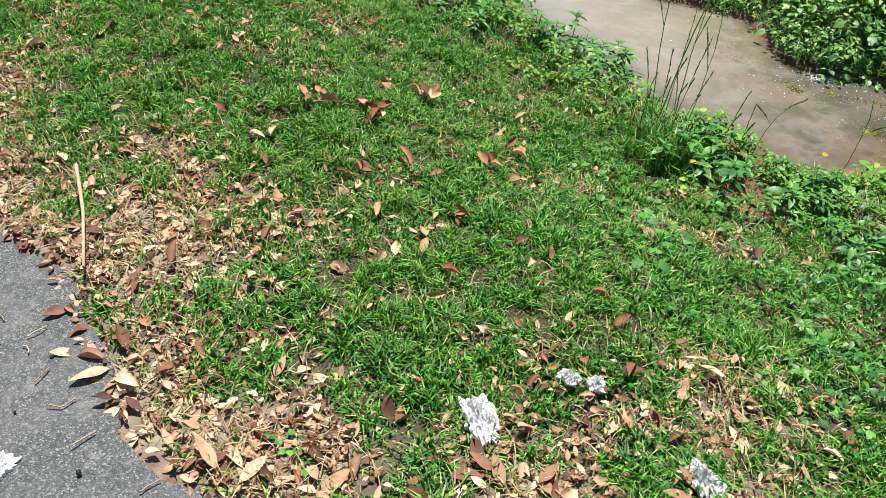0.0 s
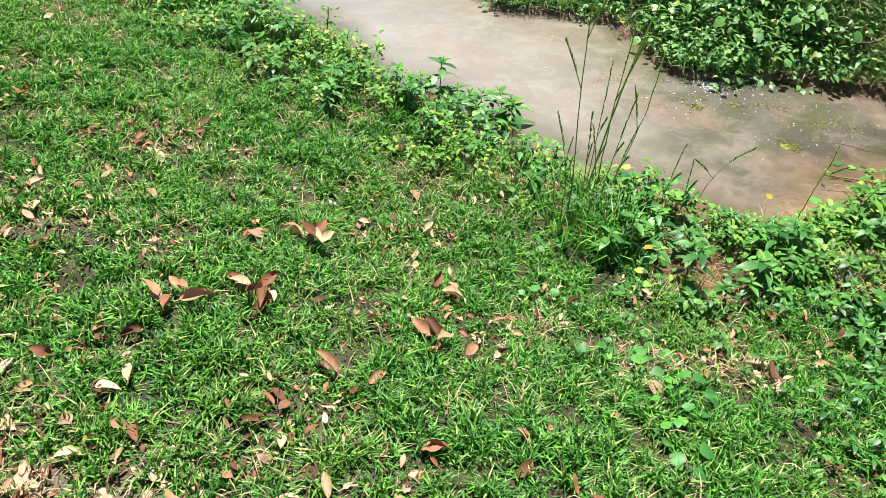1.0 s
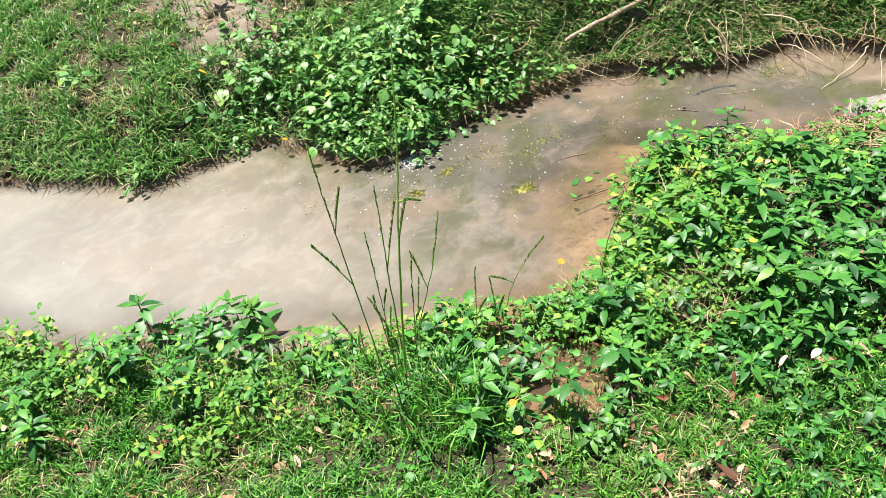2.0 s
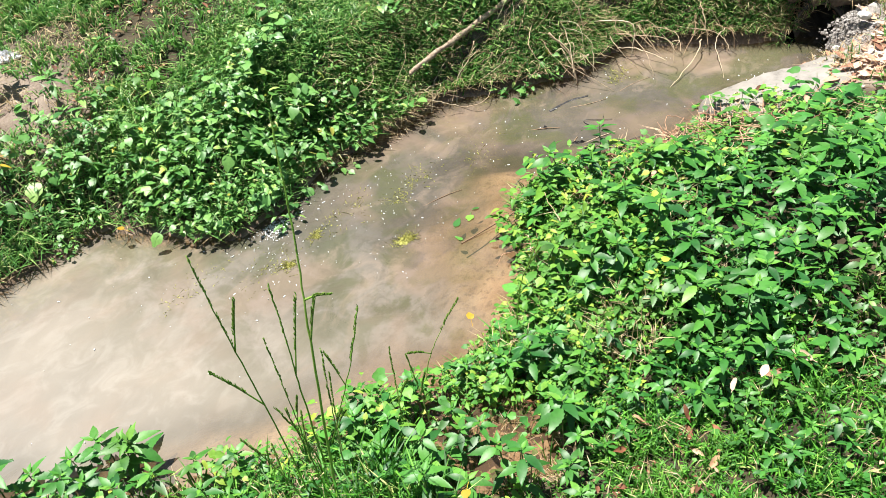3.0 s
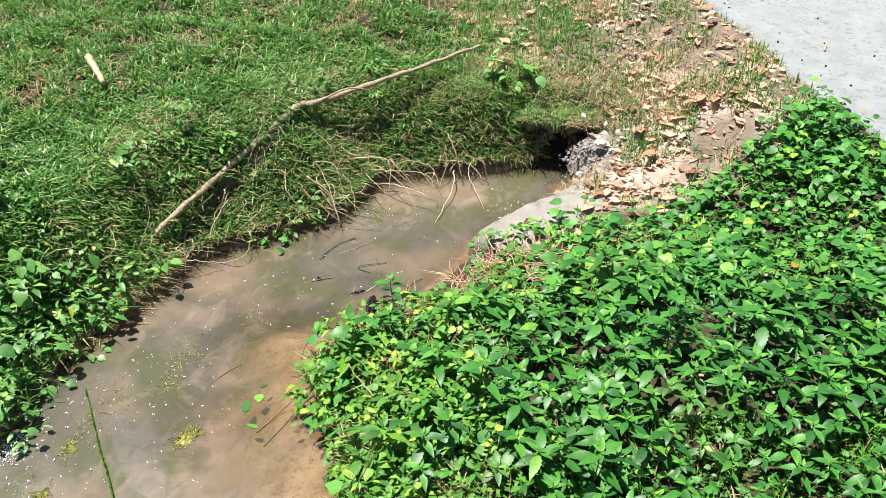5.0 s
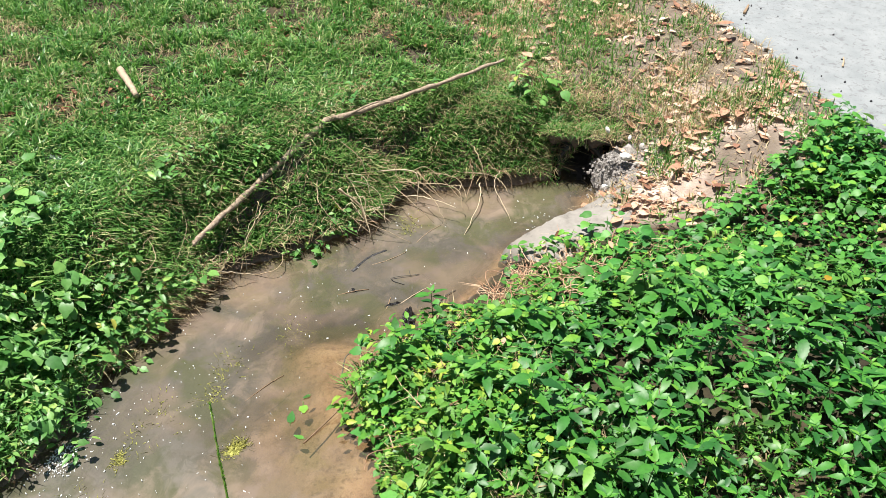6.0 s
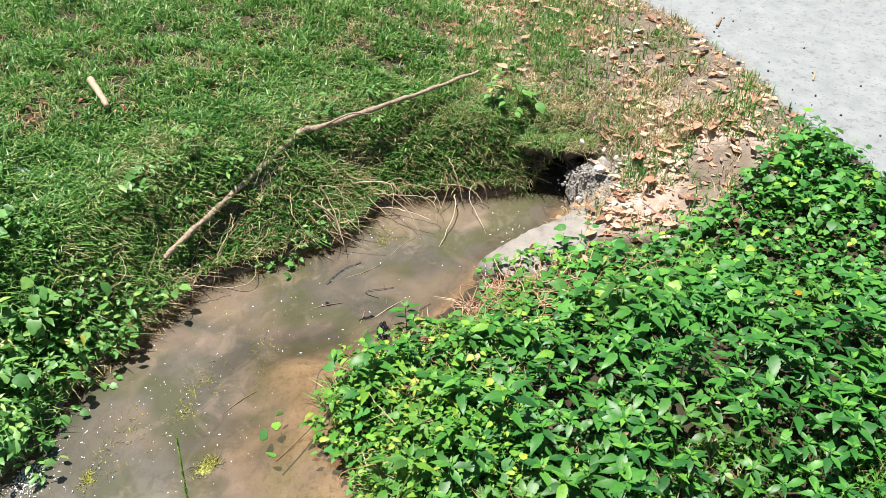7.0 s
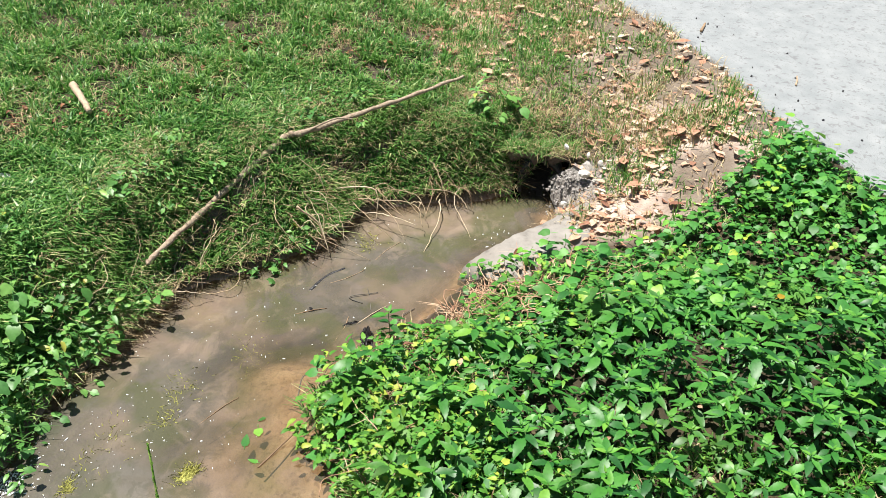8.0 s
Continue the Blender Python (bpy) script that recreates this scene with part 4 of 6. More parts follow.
blades("bank_face_grass", GX[1::2], GY[1::2], 0.05, 0.12, 0.0075, 1.0, MAT_FARGRASS, "green grass on the steep bank by the culvert", 121, 0.5, 0.03, mat_edge=True)
GX, GY = scatter(30000, 2.2, 3.0, 3.9, 4.35, lambda px, py, s, far, r: far * smooth(s, -0.03, 0.01) * (1 - smooth(s, 0.03, 0.10)) * smooth(grain(px, py, 0.09, 26), 0.35, 0.6), 126)
blades("ledge_straw", GX, GY, 0.05, 0.12, 0.0048, 1.0, MAT_STRAW, "matted tan straw at the foot of the far bank", 127, 0.75, 0.03)
# longer grass along the brink, longest in one clump
GX, GY = scatter(80000, -2.0, 2.4, 2.4, 6.4, lambda px, py, s, far, r: (1 - far) * smooth(s, -0.03, 0.03) * (1 - smooth(s, 0.12, 0.45)) * (0.3 + 0.7 * smooth(grain(px, py, 0.18, 64), 0.4, 0.65)) * (1 - 0.8 * pocket_share(px, py)), 83)
blades("brink_grass", GX, GY, 0.06, 0.14, 0.0065, 0.95, MAT_GRASS, "longer green grass leaning over the water", 84)
GX, GY = scatter(40000, 0.7, 1.6, 2.7, 3.6, lambda px, py, s, far, r: np.exp(-(((px - 1.06) / 0.12) ** 2 + ((py - 3.00) / 0.12) ** 2)) * 0.2, 85)
blades("grass_clump", GX, GY, 0.11, 0.25, 0.0068, 0.85, MAT_GRASS, "tall thick clump of green grass on the brink", 86)
GX, GY = scatter(70000, -9, 13, -6, 14, lambda px, py, s, far, r: (s > 0.1) * (r > 0.1) * ((px < -2.4) | (px > 6.6) | (py > 7.2) | (py < 0.6)), 81)
blades("rough_grass", GX, GY, 0.06, 0.13, 0.018, 0.95, MAT_GRASS, "grass running on past the stream banks", 82)

# ---- leaves that lie about ----
DRY = [leaf_arrays(0.080, 0.044, 6, 0, 0.30, 0.10, 0.5, 0.25, 0.09, 0.012, 1), leaf_arrays(0.090, 0.046, 6, 0.06, 0.10, -0.12, 0.5, 0.5, 0.10, 0.015, 2),
       leaf_arrays(0.07, 0.034, 6, 0, 0.5, 0.25, 0.4, 0.2, 0.08, 0.012, 3), leaf_arrays(0.100, 0.050, 7, 0.05, 0.2, 0.12, 0.5, 0.8, 0.10, 0.015, 4),
       leaf_arrays(0.06, 0.030, 5, 0, -0.3, -0.1, 0.5, 0.3, 0.10, 0.01, 5), leaf_arrays(0.075, 0.050, 6, 0.12, 0.15, 0.12, 0.3, 0.15, 0.14, 0.0, 6), leaf_arrays(0.045, 0.034, 4, 0.25, 0.1, -0.1, 0.3, 0.4, 0.2, 0.0, 7)]
DRY_MESH = [mesh_of("dry_leaf", v, f, MAT_LOOSE, True) for v, f in DRY]


FLAT_DRY = [leaf_arrays(0.09, 0.042, 6, 0, 0.10, 0.06, 0.5, 0.10, 0.06, 0.012, 31), leaf_arrays(0.075, 0.040, 6, 0.05, -0.12, 0.04, 0.45, 0.05, 0.10, 0.0, 32), leaf_arrays(0.11, 0.046, 7, 0, 0.15, -0.05, 0.5, 0.15, 0.05, 0.015, 33), leaf_arrays(0.06, 0.044, 5, 0.15, 0.08, 0.08, 0.3, 0.1, 0.15, 0.0, 34)]


def leaf_pose(rng, x, y, lift=0.012, tilt=28):
    return pose(x, y, gz(x, y) + lift + 0.01 * rng.random(), rng.normal(0, tilt), rng.normal(0, tilt), rng.uniform(0, 360))


def build_litter():
    px, py = scatter(120000, -2.4, 6.4, 0.3, 4.2, lambda px, py, s, far, r: (0.72 - 0.05 * smooth(px, 2.5, 3.5)) * litter_share(px, py, r) * (s > 0.06) * (r > -0.04) * (1 - 0.9 * in_bed(px, py)), 91)
    rng = np.random.default_rng(92)
    z = ground_z(px, py)
    road_heap, bank_heap = Heap(), Heap()
    for x, y, h in zip(px, py, z):
        v, f = DRY[rng.integers(7)]
        tilt = 14 if x < 2.8 else 6
        if x > 2.8 or rng.random() < 0.55:
            v, f = FLAT_DRY[rng.integers(4)]
        m = sized(pose(x, y, h + 0.006 + (0.018 if x < 2.8 else 0.010) * rng.random(), rng.normal(0, tilt), rng.normal(0, tilt), rng.uniform(0, 360)), (rng.uniform(0.15, 0.50) if rng.random() < 0.88 else rng.uniform(0.5, 0.95)) if x < 2.8 else (rng.uniform(0.16, 0.5) if rng.random() < 0.7 else rng.uniform(0.55, 1.05)))
        (road_heap if x < 2.8 else bank_heap).add(placed(v, m), f)
    tagged(new("leaf_litter", road_heap.mesh("leaf_litter", MAT_DRYLEAF, True)), "thick litter of curled tan and brown dry leaves", "leaves", kind="stuff")
    tagged(new("leaf_litter", bank_heap.mesh("leaf_litter", MAT_TANLEAF, True)), "pale tan broken leaves spread over the bare embankment", "leaves", kind="stuff")


build_litter()


def build_loose_leaves():
    """Single dry leaves on the lawns, in the small drifts where they lie and here and there."""
    rng = np.random.default_rng(95)
    drifts = [(0.08, 2.13, 4, 0.04), (0.78, 2.57, 2, 0.02), (-0.45, 2.01, 3, 0.05), (0.31, 3.58, 2, 0.02),
              (0.72, 3.25, 2, 0.03), (0.34, 2.9, 2, 0.03), (0.38, 2.6, 2, 0.03), (-0.08, 2.09, 4, 0.05), (0.22, 2.34, 3, 0.05), (0.46, 1.92, 3, 0.05), (0.55, 1.75, 3, 0.04),
              (-0.3, 1.75, 6, 0.08), (-0.7, 2.2, 14, 0.13), (-0.2, 1.95, 5, 0.06), (0.05, 1.72, 5, 0.08), (-0.25, 1.6, 5, 0.08), (0.25, 1.55, 4, 0.07), (0.55, 1.4, 5, 0.07), (0.8, 1.25, 8, 0.1),
              (-0.6, 3.2, 5, 0.12), (-0.9, 2.8, 9, 0.2), (1.6, 2.45, 6, 0.07), (2.47, 3.27, 1, 0.01), (3.85, 4.4, 2, 0.03), (4.375, 3.64, 1, 0.02), (3.4, 4.3, 2, 0.05)]
    spots = [(x + rng.normal(0, s), y + rng.normal(0, s)) for x, y, n, s in drifts for _ in range(int(n * 1.25))]
    ax, ay = scatter(420, -1.8, 1.3, 0.9, 5.0, lambda px, py, s, far, r: 0.05 * (s > 0.1) * (1 - far) * (r > 0.1), 96)
    bx, by = scatter(420, 2.2, 6.0, 3.2, 6.5, lambda px, py, s, far, r: 0.10 * (s > 0.1) * far * (r > 0.1), 97)
    spots += list(zip(ax, ay)) + list(zip(bx, by))
    for x, y, n in ((-0.12, 2.50, 9), (0.0, 2.78, 7), (0.36, 2.30, 5), (-0.36, 2.42, 6)):
        for i in range(n):
            a = rng.uniform(0, 300)
            ob = new("dry_leaf", DRY_MESH[rng.integers(4)])
            ob.matrix_basis = sized(pose(x + rng.normal(0, 0.022), y + rng.normal(0, 0.022), gz(x, y) + 0.03 + 0.003 * i, rng.normal(0, 24), rng.uniform(-30, 6), a), rng.uniform(0.7, 1.0))
            tagged(ob, "reddish brown dry leaf in a fallen dead sprig on the grass", "leaf", "leaves of dead sprigs")
    for x, y in spots:
        ob = new("dry_leaf", DRY_MESH[rng.integers(7)])
        ob.matrix_basis = sized(leaf_pose(rng, x, y, 0.024, 22), rng.uniform(0.4, 0.85))
        tagged(ob, "curled brown dry leaf lying on the grass", "leaf", "fallen dry leaves")


build_loose_leaves()


def build_fragments():
    """Broken dark bits of leaf and stem that lie in patches between the blades."""
    px, py = scatter(30000, -2.0, 2.0, 0.7, 4.6, lambda px, py, s, far, r: (1 - far) * (s > 0.15) * (r > 0.05) * smooth(grain(px, py, 0.19, 70), 0.56, 0.82) * (0.25 + 0.3 * (1 - smooth(px, -0.3, 0.8))), 66)
    qx, qy = scatter(26000, 1.4, 6.4, 3.0, 6.8, lambda px, py, s, far, r: far * (s > 0.12) * (r > 0.05) * smooth(grain(px, py, 0.2, 69), 0.56, 0.8) * 0.4, 67)
    px, py = np.concatenate([px, qx]), np.concatenate([py, qy])
    rng = np.random.default_rng(68)
    heap = Heap()
    for x, y, h in zip(px, py, ground_z(px, py)):
        v, f = DRY[rng.integers(7)]
        heap.add(placed(v, sized(pose(x, y, h + 0.012 + 0.022 * rng.random(), rng.normal(0, 22), rng.normal(0, 22), rng.uniform(0, 360)), rng.uniform(0.15, 0.48))), f)
    tagged(new("leaf_fragments", heap.mesh("leaf_fragments", MAT_LOOSE, True)), "broken brown bits of dead leaf between the grass blades", "leaves", kind="stuff")


build_fragments()


def build_bank_leaves():
    """Larger whole leaves on the bare embankment."""
    rng = np.random.default_rng(98)
    tan = [mesh_of("dry_leaf", v, f, MAT_TANLEAF, True) for v, f in FLAT_DRY]
    px, py = scatter(1500, 3.6, 6.2, 1.4, 3.8, lambda px, py, s, far, r: 0.45 * litter_share(px, py, r) * (s > 0.08) * (r > -0.06), 99)
    for x, y in list(zip(px, py))[:90]:
        ob = new("dry_leaf", tan[rng.integers(4)])
        ob.matrix_basis = sized(leaf_pose(rng, x, y, 0.012, 7), rng.uniform(0.6, 1.15))
        tagged(ob, "pale tan dry leaf on the bare embankment", "leaf", "leaves on the embankment")


build_bank_leaves()

# ---- weeds ----
NETTLE = [leaf_arrays(0.064, 0.025, 14, 0.08, 0.22, 0.18, 0.22, 0, 0.03, 0.007, 11, 1.05), leaf_arrays(0.070, 0.027, 14, 0.08, 0.16, 0.28, 0.24, 0, 0.04, 0.007, 12, 1.05), leaf_arrays(0.050, 0.020, 10, 0.08, 0.36, 0.10, 0.12, 0, 0.04, 0.004, 13, 1.15)]
HEART = [heart_arrays(0.047, 0.06, 0.12, 0.3, 0.035, 14), heart_arrays(0.040, 0.10, 0.25, 0.2, 0.04, 15), heart_arrays(0.055, 0.08, 0.08, 0.4, 0.04, 16)]


def nettle_plan(rng, height, nodes=6, reach=1.0):
    """Where the leaves of an upright weed sit: pairs that turn up the stem into a star on top."""
    out = []
    turn = rng.uniform(0, 360)
    for f, k, up in ((0.42, 0.95, 14), (0.72, 1.08, 6), (0.88, 1.04, -3), (0.94, 0.92, -10), (0.975, 0.74, -20), (1.0, 0.46, -38))[6 - nodes:]:
        for side in (0, 180):
            out.append((2 if f > 0.95 else int(rng.integers(2)), sized(pose(0, 0, height * f, rng.normal(0, 6), rng.normal(up, 6), turn + side + rng.normal(0, 7)), reach * k * rng.uniform(0.86, 1.1))))
        turn += 50 + rng.normal(0, 7)
    return out


def vine_plan(rng, height, n=10, spread=0.08):
    out = []
    for i in range(n):
        a, d = rng.uniform(0, 360), spread * math.sqrt(rng.random())
        x, y = d * math.cos(radians(a)), d * math.sin(radians(a))
        out.append((int(rng.integers(3)), sized(pose(x, y, height * rng.uniform(0.45, 1.05), rng.normal(0, 14), rng.normal(4, 14), rng.uniform(0, 360)), rng.uniform(0.7, 1.15))))
    return out


def stem_arrays(height, lean=0.02, radius=0.0022, seed=0):
    rng = np.random.default_rng(seed)
    k = [(0, 0, -0.02), (rng.normal(0, lean), rng.normal(0, lean), height * 0.5), (0, 0, height * 1.03)]
    return tube_arrays(curve_pts(k, 6), np.linspace(radius, radius * 0.6, 6), 5)


NETTLE_MESH = [mesh_of("leaf", v, f, m, True) for (v, f), m in zip(NETTLE, (MAT_WEED, MAT_WEED, MAT_SHOOT))]
SMALL = [leaf_arrays(0.026, 0.014, 4, 0.05, 0.25, 0.2, 0.3, 0, 0.05, 0.004, 17), leaf_arrays(0.034, 0.016, 5, 0.08, 0.3, 0.3, 0.25, 0, 0.05, 0.005, 18), heart_arrays(0.026, 0.12, 0.2, 0.2, 0.015, 19)]
HEART_MESH = [mesh_of("leaf", v, f, MAT_VINE, True) for v, f in HEART]
FAR_NETTLE = [mesh_of("leaf", v, f, MAT_FARLEAF, True) for v, f in NETTLE]
FAR_HEART = [mesh_of("leaf", v, f, MAT_FARLEAF, True) for v, f in HEART]


def vigour(x, y):
    """Clumps of taller and lower growth, smallest where the bed runs out into the lawn."""
    edge = min(1.0, max(0.0, (x + 0.25 * (y - 2.2) - 1.5) / 0.6)) if 1.0 < x and y < 2.7 else 1.0
    return (0.55 + 0.45 * edge) * (0.58 + 0.72 * float(grain(np.array([x]), np.array([y]), 0.22, 57)[0]))


def proto(name, seed, kind, label, category, group, leaf_mesh):
    rng = np.random.default_rng(seed)
    h = rng.uniform(0.12, 0.20) if kind == "nettle" else rng.uniform(0.08, 0.13)
    root = tagged(new(name), label, category, group)
    part("stem", mesh_of("stem", *stem_arrays(h, 0.01, 0.0022, seed), MAT_STEM, True), root)
    for which, m in (nettle_plan(rng, h) if kind == "nettle" else vine_plan(rng, h)):
        part("leaf", leaf_mesh[which], root, "", m)
    return root


def plant_all(protos, spots, rng, lo=0.8, hi=1.15, sink=0.0):
    for i, (x, y) in enumerate(spots):
        ob = protos[i % len(protos)]
        m = pose(x, y, gz(x, y) - sink, rng.normal(0, 7), rng.normal(0, 7), rng.uniform(0, 360))
        if i < len(protos):
            ob.matrix_basis = sized(m, rng.uniform(lo, hi) * vigour(x, y))
        else:
            new_ob = copy_thing(ob, Matrix.Identity(4))
            new_ob.matrix_basis = sized(m, rng.uniform(lo, hi) * vigour(x, y))


def spaced(px, py, gap):
    """Leaves out places that crowd their neighbours."""
    out = []
    cells = {}
    for x, y in zip(px, py):
        c = (int(x // gap), int(y // gap))
        if any((x - u) ** 2 + (y - v) ** 2 < gap * gap for i in (-1, 0, 1) for j in (-1, 0, 1) for u, v in cells.get((c[0] + i, c[1] + j), ())):
            continue
        cells.setdefault(c, []).append((x, y))
        out.append((x, y))
    return out


def vine_share(px, py):
    """In the bed, vines take the rim by the stream and the end by the road; upright weeds the middle."""
    return np.clip(0.95 * smooth(px + 0.3 * (grain(px, py, 0.3, 40) - 0.5), 2.85, 3.1) + smooth(py + 0.3 * (px - 2.4), 2.55, 2.8) * 0.6 + 0.12 * smooth(grain(px, py, 0.4, 44), 0.55, 0.75), 0, 1)


def bed_keep(px, py, s, far, r):
    return in_bed(px, py) * (1 - far) * smooth(s, -0.03, 0.05) * smooth(r, 0.02, 0.2) * (1 - 0.55 * smooth(px, 2.55, 2.9) * (1 - smooth(s, 0.12, 0.38))) * (0.18 + 0.82 * smooth(grain(px, py, 0.10, 54), 0.2, 0.40)) * (1 - 0.9 * pocket_share(px, py))


def leafy_heap(name, spots, kind, templates, mat, label, seed, lo, hi, sink=0.0):
    rng = np.random.default_rng(seed)
    heap, tips = Heap(), []
    zs = ground_z(np.array([p[0] for p in spots]), np.array([p[1] for p in spots]))
    for (x, y), z in zip(spots, zs):
        h = rng.uniform(0.11, 0.18) if kind == "nettle" else rng.uniform(0.07, 0.14)
        base = sized(pose(x, y, z - sink, rng.normal(0, 8), rng.normal(0, 8), rng.uniform(0, 360)), rng.uniform(lo, hi) * vigour(x, y))
        for which, m in (nettle_plan(rng, h, 5) if kind == "nettle" else vine_plan(rng, h, 9) if kind == "vine" else vine_plan(rng, h * 1.1, 22, 0.06)):
            v, f = templates[which]
            heap.add(placed(v, base @ m), f)
            tips.append(np.full(len(f), kind == "nettle" and mat is MAT_WEED and which == 2, np.int32))
    me = heap.mesh(name, mat, True)
    me.materials.append(MAT_SHOOT)
    me.polygons.foreach_set("material_index", np.concatenate(tips))
    return tagged(new(name, me), label, "weeds", kind="stuff")


def build_bed():
    rng = np.random.default_rng(101)
    px, py = scatter(20000, 1.2, 4.4, 0.6, 3.5, bed_keep, 102)
    spots = spaced(px, py, 0.062)
    vine = vine_share(np.array([p[0] for p in spots]), np.array([p[1] for p in spots]))
    pick = rng.random(len(spots)) < vine
    vines = [p for p, k in zip(spots, pick) if k]
    weeds = [p for p, k in zip(spots, pick) if not k]
    near = [p for p in weeds if 1.5 < p[0] < 3.1 and p[1] > 1.5][:190]
    taken = set(near)
    nearv = [p for p in vines if p[1] > 1.6][:110]
    takenv = set(nearv)
    protos = [proto("weed_plant", 110 + i, "nettle", "upright green weed with toothed pointed leaves", "weed", "weeds in the bed", NETTLE_MESH) for i in range(7)]
    plant_all(protos, near, rng, 0.65, 1.15)
    protos = [proto("vine_plant", 120 + i, "vine", "low creeping vine with broad heart-shaped green leaves", "vine", "vines in the bed", HEART_MESH) for i in range(6)]
    plant_all(protos, nearv, rng, 0.6, 0.95)
    leafy_heap("weed_bed", [p for p in weeds if p not in taken], "nettle", NETTLE, MAT_WEED, "dense bed of green toothed weeds beside the stream", 131, 0.6, 1.15)
    leafy_heap("vine_bed", [p for p in vines if p not in takenv], "vine", HEART, MAT_VINE, "creeping green vines spread over the bank", 132, 0.6, 0.95)
    px, py = scatter(9000, 1.2, 4.3, 0.7, 3.3, bed_keep, 135)
    leafy_heap("bed_undergrowth", spaced(px, py, 0.064), "small", SMALL, MAT_WEED, "low dark undergrowth beneath the taller weeds", 136, 0.7, 1.0, 0.03)
    px, py = scatter(14000, 2.7, 4.3, 0.8, 2.9, lambda *a: bed_keep(*a) * smooth(a[0], 2.85, 3.1), 137)
    leafy_heap("vine_carpet", spaced(px, py, 0.050), "vine", HEART, MAT_VINE, "thick carpet of broad-leaved green vines near the road", 138, 0.75, 1.05)
    # small-leaved growth along the stream side of the bed
    px, py = scatter(9000, 1.5, 3.5, 1.8, 3.4, lambda px, py, s, far, r: (1 - far) * smooth(s, -0.08, 0.0) * (1 - smooth(s, 0.2, 0.55)) * in_bed(px, py), 133)
    leafy_heap("small_weeds", spaced(px, py, 0.045), "small", SMALL, MAT_RIMLEAF, "yellow-green small-leaved weeds along the stream", 134, 0.7, 1.15)


build_bed()


def build_near_rim():
    """Weeds along the lawn's edge above the water, with some open mud between."""
    rng = np.random.default_rng(141)
    px, py = scatter(6000, -2.0, 2.2, 2.5, 6.4, lambda px, py, s, far, r: (1 - far) * smooth(s, -0.06, 0.02) * (1 - smooth(s, 0.16 + 0.2 * grain(px, py, 0.5, 46), 0.42 + 0.25 * (1 - smooth(px, 0.0, 0.5)))) * (0.25 + 0.75 * smooth(grain(px, py, 0.22, 47), 0.35, 0.6)) * (0.75 + 0.25 * smooth(px, 0.2, 0.9)) * (1 - 0.75 * pocket_share(px, py)), 142)
    spots = spaced(px, py, 0.07)
    pick = rng.random(len(spots)) < 0.35
    vines, weeds = [p for p, k in zip(spots, pick) if k], [p for p, k in zip(spots, pick) if not k]
    a, b = [p for p in weeds if p[0] > 0][:60], [p for p in vines if p[0] > 0][:40]
    protos = [proto("weed_plant", 150 + i, "nettle", "small green weed with pointed leaves at the water's edge", "weed", "weeds along the water", NETTLE_MESH) for i in range(5)]
    plant_all(protos, a, rng, 0.65, 1.05)
    protos = [proto("vine_plant", 160 + i, "vine", "creeping vine with rounded leaves hanging over the water", "vine", "vines along the water", HEART_MESH) for i in range(4)]
    plant_all(protos, b, rng, 0.45, 0.75)
    protos = [proto("weed_plant", 165 + i, "nettle", "bushy green weed leaning over the water", "weed", "weeds along the water", NETTLE_MESH) for i in range(3)]
    plant_all(protos, [(0.72, 4.0), (0.80, 3.93), (0.64, 4.05), (0.75, 3.88), (0.86, 3.84), (0.62, 3.95), (1.28, 3.05), (1.34, 2.96), (1.22, 2.98), (1.40, 3.05), (1.30, 2.78), (1.18, 3.12), (1.20, 2.86), (1.12, 2.90), (1.02, 2.86), (1.62, 2.95), (1.66, 2.84), (1.50, 2.70), (1.37, 2.63), (1.25, 2.70), (1.58, 2.76), (1.44, 2.62)], rng, 0.8, 1.1)
    plant_all([proto("weed_plant", 168 + i, "nettle", "tall bushy green weed standing out over the water", "weed", "weeds along the water", NETTLE_MESH) for i in range(3)], [(0.70, 4.06), (0.78, 3.98), (0.84, 3.90), (0.90, 3.84), (0.74, 3.90), (0.66, 3.98), (0.82, 3.80), (0.60, 4.10)], rng, 1.0, 1.35)
    leafy_heap("rim_weeds", [p for p in weeds if p[0] <= 0] + weeds[::5], "nettle", NETTLE, MAT_WEED, "green weeds fringing the stream bank", 143, 0.65, 1.05)
    leafy_heap("rim_vines", [p for p in vines if p[0] <= 0], "vine", HEART, MAT_VINE, "creeping vines fringing the stream bank", 144, 0.4, 0.7)
    leafy_heap("rim_small_weeds", spaced(*scatter(9000, -1.6, 2.2, 2.5, 6.2, lambda px, py, s, far, r: (1 - far) * smooth(s, -0.05, 0.0) * (1 - smooth(s, 0.15, 0.6)) * smooth(grain(px, py, 0.14, 45), 0.3, 0.6) * (1 - 0.7 * pocket_share(px, py)), 147), 0.06), "small", SMALL, MAT_RIMLEAF, "small-leaved green weeds on the brink", 148, 0.7, 1.2)
    # low leafy plants scattered through the lawn towards the bed
    px, py = scatter(4200, 0.2, 2.2, 0.7, 3.0, lambda px, py, s, far, r: smooth(px + 0.3 * (py - 1.8), 0.75, 1.5) * 0.9 * smooth(grain(px, py, 0.2, 48), 0.38, 0.6) * (s > 0.1), 145)
    leafy_heap("lawn_weeds", spaced(px, py, 0.062), "vine", HEART, MAT_VINE, "small round-leaved weeds in the lawn", 146, 0.4, 0.75, 0.02)


